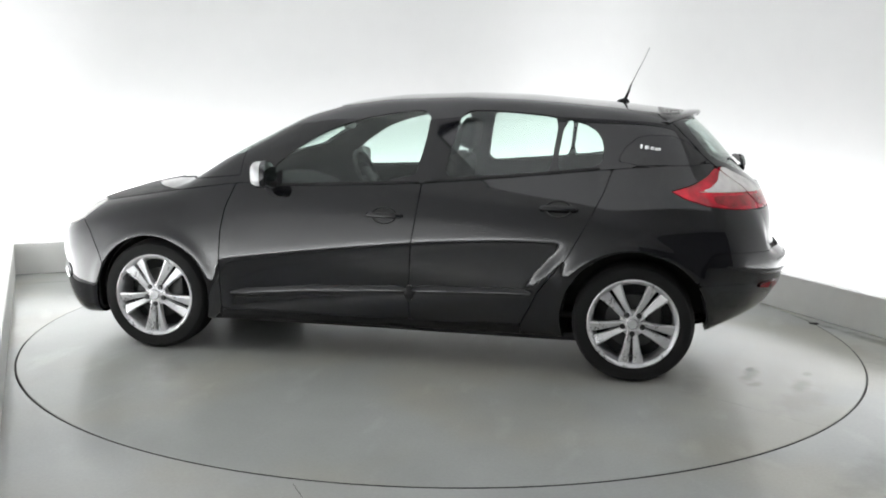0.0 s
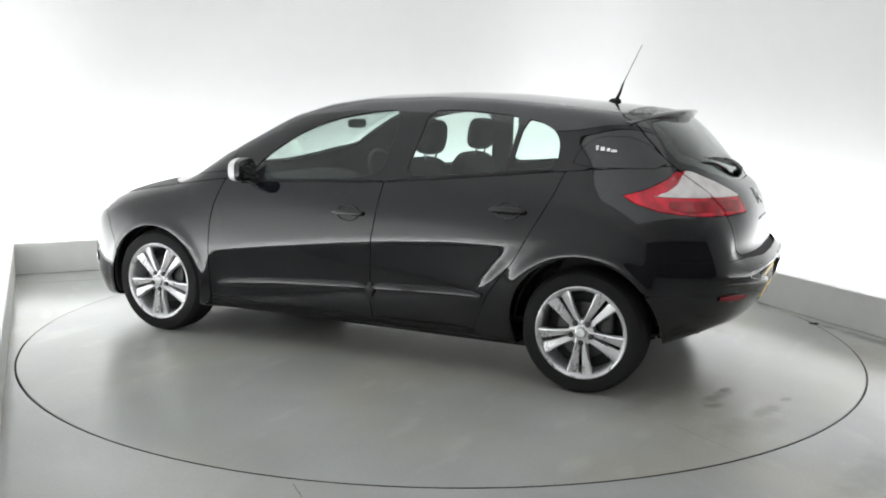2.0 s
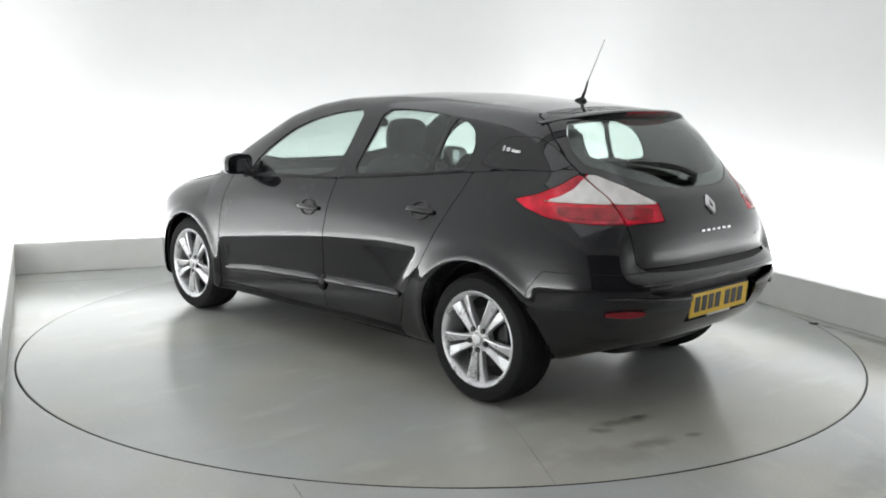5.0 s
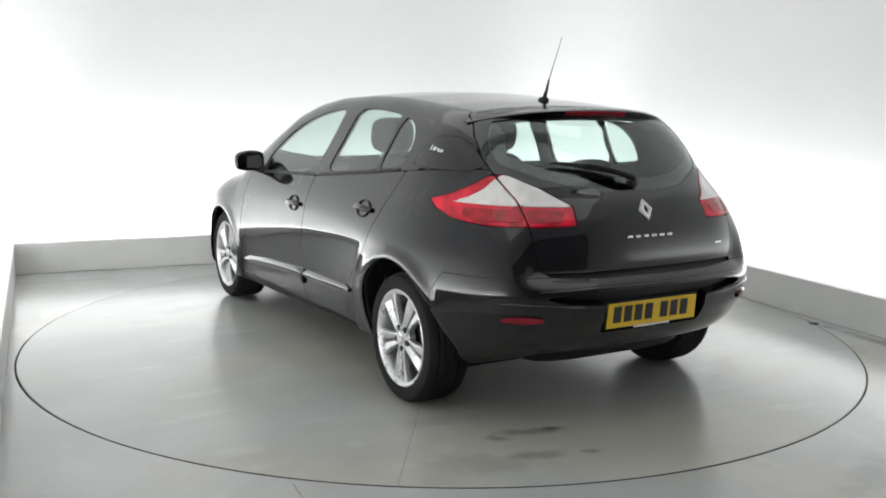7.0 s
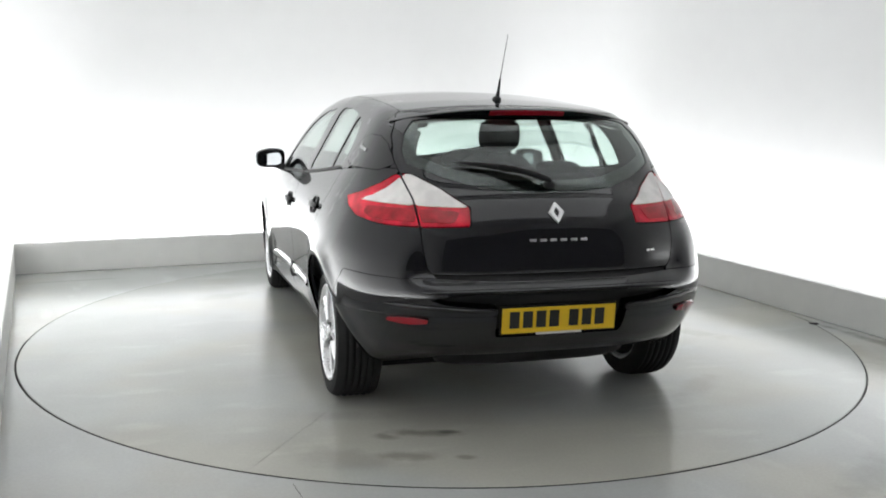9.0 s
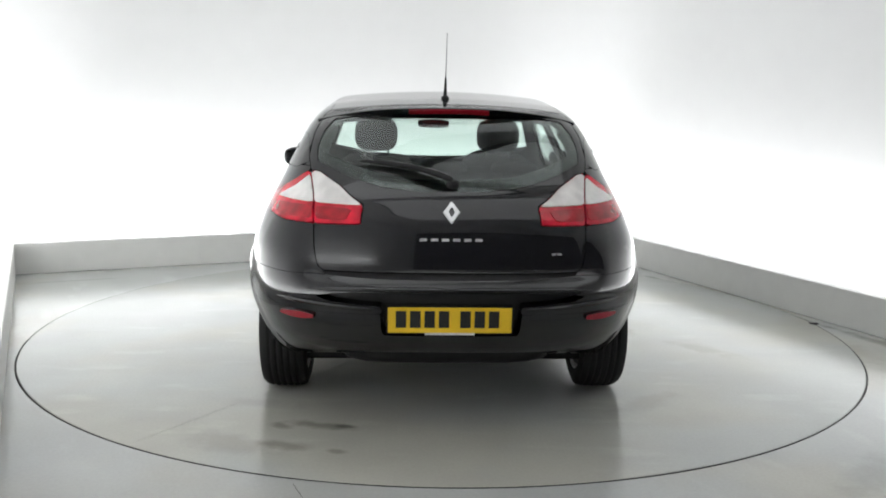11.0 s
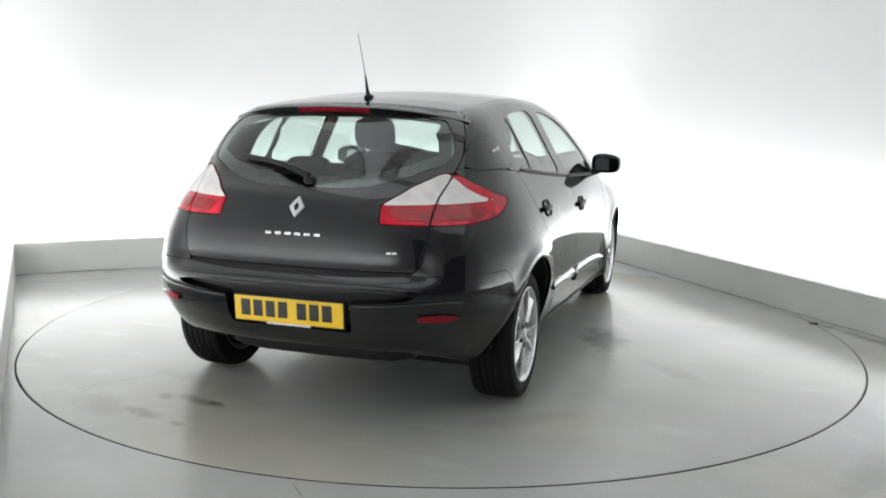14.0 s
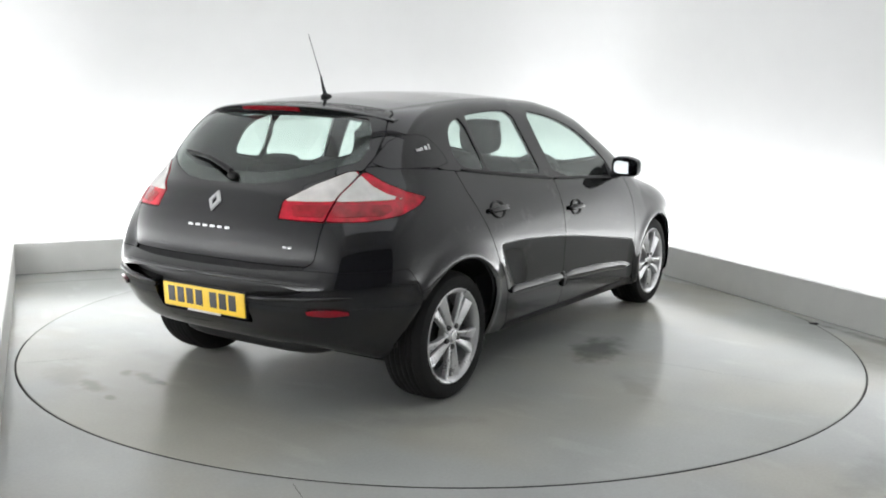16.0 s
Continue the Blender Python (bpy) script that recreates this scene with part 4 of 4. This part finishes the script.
def number_plate():
    x = -2.080
    m = Matrix.Translation((OX + x, OY + 0.004, 0.509)) @ Matrix(((0, 0, -1, 0), (-1, 0, 0, 0), (0, 1, 0, 0), (0, 0, 0, 1))) @ Matrix.Rotation(radians(4), 4, "X")
    plate = part("number_plate", box_bm((0.52, 0.111, 0.006), (0, 0, 0), 0.002), YELLOW, car, "yellow number plate with black bars")
    plate.matrix_local = m
    for i in range(7):
        xx = -0.205 + 0.060 * i + (0.03 if i > 3 else 0)
        part("plate_bar", box_bm((0.044, 0.073, 0.002), (xx, 0.004, 0.004), 0.0006), INK, plate)
    part("plate_strip", box_bm((0.21, 0.010, 0.003), (0, -0.060, 0.003), 0.0008), CLEAR, plate, "pale strip under the plate")
    part("plate_frame", box_bm((0.535, 0.126, 0.010), (0, 0, -0.008), 0.003), PLASTIC, plate)


def reflector(side):
    bm = bmesh.new()
    rows = []
    for i in range(12):
        y = 0.575 + 0.15 * i / 11
        hgt = 0.013 * math.sin(math.pi * (0.12 + 0.8 * i / 11)) + 0.004
        row = []
        for dz, lift in ((-1, -0.002), (-0.9, 0.011), (0.9, 0.011), (1, -0.002)):
            z = 0.515 + dz * hgt
            row.append(bm.verts.new((x_at(y, z) - lift, side * (y + lift * 0.3), z)))
        rows.append(row)
    for a, b in zip(rows, rows[1:]):
        for j in range(3):
            bm.faces.new((a[j], a[j + 1], b[j + 1], b[j]))
    bmesh.ops.recalc_face_normals(bm, faces=bm.faces)
    part("reflector", bm, DARKRED, bumper, "dark red bumper reflector", 50)


def rear_strip(y0, y1, zc, height, proud, side, name, label):
    """A rounded lip on the bumper's rear face."""
    bm = bmesh.new()
    rows = []
    for i in range(20):
        y = y0 + (y1 - y0) * i / 19
        k = min(1.0, 0.3 + i / 3, 0.3 + (19 - i) / 4)
        row = []
        for dz, p in ((-0.5, -0.03), (-0.45, 0.3), (-0.2, 0.85), (0.1, 1.0), (0.35, 0.7), (0.5, 0.1), (0.5, -0.03 / max(proud, 0.001) * 0.01)):
            z = zc(y) + dz * height * k
            row.append(bm.verts.new((x_at(y, z) - p * proud * k, side * y, z)))
        rows.append(row)
    for a, b in zip(rows, rows[1:]):
        for j in range(6):
            bm.faces.new((a[j], a[j + 1], b[j + 1], b[j]))
    bmesh.ops.recalc_face_normals(bm, faces=bm.faces)
    part(name, bm, PAINT, bumper, label, 60)


def fog_lamp(side):
    m = side_pose(1.93, 0.40, side, 0.0)
    ob = part("fog_lamp", disc_bm(0.05, 0.045, 0.03), CHROME, car, "bright fog lamp ring", 60)
    ob.matrix_local = m


def side_script(side):
    for i, (w, h) in enumerate(((0.012, 0.026), (0.022, 0.020), (0.018, 0.016), (0.030, 0.014))):
        ob = part("script_bar", box_bm((w, h, 0.002), (0, 0, 0.001)), SILVER, car, "small silver script shown as a bar")
        ob.matrix_local = side_pose(-1.322 - 0.027 * i, 1.20 - 0.004 * i, side, 0.0005)


def seat(x, y):
    ob = tagged(new("front_seat"), "charcoal fabric seat with a headrest")
    ob.parent = car
    ob.location = (OX + x, OY + y, 0)
    part("cushion", fit_seat(rounded_block((0.52, 0.50, 0.17), 5), (0.20, 0, 0.52), -8), FABRIC, ob, smooth=60)
    part("backrest", fit_seat(rounded_block((0.15, 0.49, 0.62), 4.5), (-0.14, 0, 0.79), -14), FABRIC, ob, smooth=60)
    part("headrest", fit_seat(rounded_block((0.12, 0.255, 0.20), 3.4), (-0.25, 0, 1.21), -8), FABRIC, ob, smooth=60)
    for s in (-0.07, 0.07):
        part("post", tube_bm([(-0.235, s, 1.04), (-0.25, s, 1.13)], [0.007, 0.007], 8), CHROME, ob)


def fit_seat(bm, at, lean):
    bmesh.ops.rotate(bm, cent=(0, 0, 0), matrix=Matrix.Rotation(radians(lean), 3, "Y"), verts=bm.verts)
    bmesh.ops.translate(bm, vec=at, verts=bm.verts)
    return bm


def cabin():
    seat(-0.01, 0.365)
    seat(-0.01, -0.365)
    bench = tagged(new("rear_bench"), "charcoal fabric rear bench seat")
    bench.parent = car
    bench.location = (OX, OY, 0)
    part("cushion", fit_seat(rounded_block((0.50, 1.26, 0.17), 7), (-0.78, 0, 0.52), -6), FABRIC, bench, smooth=60)
    part("backrest", fit_seat(rounded_block((0.15, 1.26, 0.56), 7), (-1.10, 0, 0.80), -14), FABRIC, bench, smooth=60)
    for y in (-0.36, 0.0, 0.36):
        part("headrest", fit_seat(rounded_block((0.09, 0.24, 0.085), 3.4), (-1.17, y, 1.070), -10), FABRIC, bench, smooth=60)
    dash = rounded_block((0.46, 1.34, 0.34), 5, 7)
    for v in dash.verts:
        if v.co.z > 0 and v.co.x < 0:
            v.co.z += v.co.x * 0.25
    bmesh.ops.translate(dash, vec=(0.86, 0, 0.765), verts=dash.verts)
    fit_on(part("dashboard", dash, TRIM, car, "dark grey dashboard", 60), (0, 0, 0))
    wheel_bm = lathe_bm([(0.19 + 0.015 * math.cos(a), 0.015 * math.sin(a)) for a in (0, 0.9, 1.8, 2.7, 3.6, 4.5, 5.4)], 40, "Z", True)
    m = Matrix.Translation((0.42, -0.365, 0.90)) @ Matrix.Rotation(radians(-65), 4, "Y")
    bmesh.ops.transform(wheel_bm, matrix=m, verts=wheel_bm.verts)
    sw = fit_on(part("steering_wheel", wheel_bm, PLASTIC, car, "black steering wheel", 60), (0, 0, 0))
    hub = rounded_block((0.16, 0.16, 0.05), 3)
    bmesh.ops.transform(hub, matrix=m, verts=hub.verts)
    part("hub", hub, PLASTIC, sw, smooth=60)
    bar = rounded_block((0.05, 0.36, 0.02), 4)
    bmesh.ops.transform(bar, matrix=m, verts=bar.verts)
    part("bar", bar, PLASTIC, sw, smooth=60)
    im = rounded_block((0.03, 0.21, 0.06), 4)
    fit_on(part("rear_view_mirror", im, PLASTIC, car, "black interior mirror", 60), (0.44, 0.0, 1.262))
    part_shelf = box_bm((0.50, 1.12, 0.02), (-1.42, 0, 0.985), 0.006)
    fit_on(part("parcel_shelf", part_shelf, TRIM, car, "dark parcel shelf"), (0, 0, 0))
    fit_on(part("cabin_floor", box_bm((2.6, 1.4, 0.03), (-0.1, 0, 0.30), 0.01), TRIM, car, "dark cabin carpet"), (0, 0, 0))


SILVERPAINT = worn(material("silver_paint", (0.62, 0.62, 0.63), 0.35, metal=0.3, coat=1.0), 20, 0.04)
MIRROR = worn(material("mirror_glass", (0.42, 0.44, 0.45), 0.05, metal=1.0), 20, 0.02)
DARKRED = worn(material("dark_red_lens", (0.22, 0.006, 0.014), 0.2, coat=1.0), 12, 0.2)
for sd in (1, -1):
    doors_trim(sd, *DOORS[sd])
    door_mirror(sd)
    reflector(sd)
    fog_lamp(sd)
    rear_strip(0.0, 0.60, lambda y: 0.646 - 0.05 * max(0.0, y - 0.35) ** 1.2, 0.018, 0.008, sd, "upper_lip", "black upper lip of the bumper slot")
    rear_strip(0.30, 0.74, lambda y: 0.562 + 0.06 * max(0.0, y - 0.35) - 0.02 * max(0.0, y - 0.6), 0.020, 0.012, sd, "lower_lip", "black lower lip of the bumper slot")
    side_script(sd)
spoiler()
aerial()
wiper()
badges()
number_plate()
cabin()
fit_on(part("underbody", box_bm((3.1, 1.42, 0.05), (0.1, 0, 0.182), 0.02), PLASTIC, car, "black underbody"), (0, 0, 0))
fit_on(part("rear_floor", box_bm((0.5, 1.0, 0.05), (-1.62, 0, 0.33), 0.02), PLASTIC, car, "black boot floor underside"), (0, 0, 0))
fit_on(part("rear_axle", tube_bm([(-1.32, -0.68, 0.27), (-1.36, -0.3, 0.25), (-1.36, 0.3, 0.25), (-1.32, 0.68, 0.27)], [0.05, 0.06, 0.06, 0.05], 14), PLASTIC, car, "dark rear axle beam", 60), (0, 0, 0))
fit_on(part("silencer", rounded_block((0.26, 0.95, 0.13), 4, 5), PLASTIC, car, "dark exhaust silencer", 60), (-1.70, 0.0, 0.30))


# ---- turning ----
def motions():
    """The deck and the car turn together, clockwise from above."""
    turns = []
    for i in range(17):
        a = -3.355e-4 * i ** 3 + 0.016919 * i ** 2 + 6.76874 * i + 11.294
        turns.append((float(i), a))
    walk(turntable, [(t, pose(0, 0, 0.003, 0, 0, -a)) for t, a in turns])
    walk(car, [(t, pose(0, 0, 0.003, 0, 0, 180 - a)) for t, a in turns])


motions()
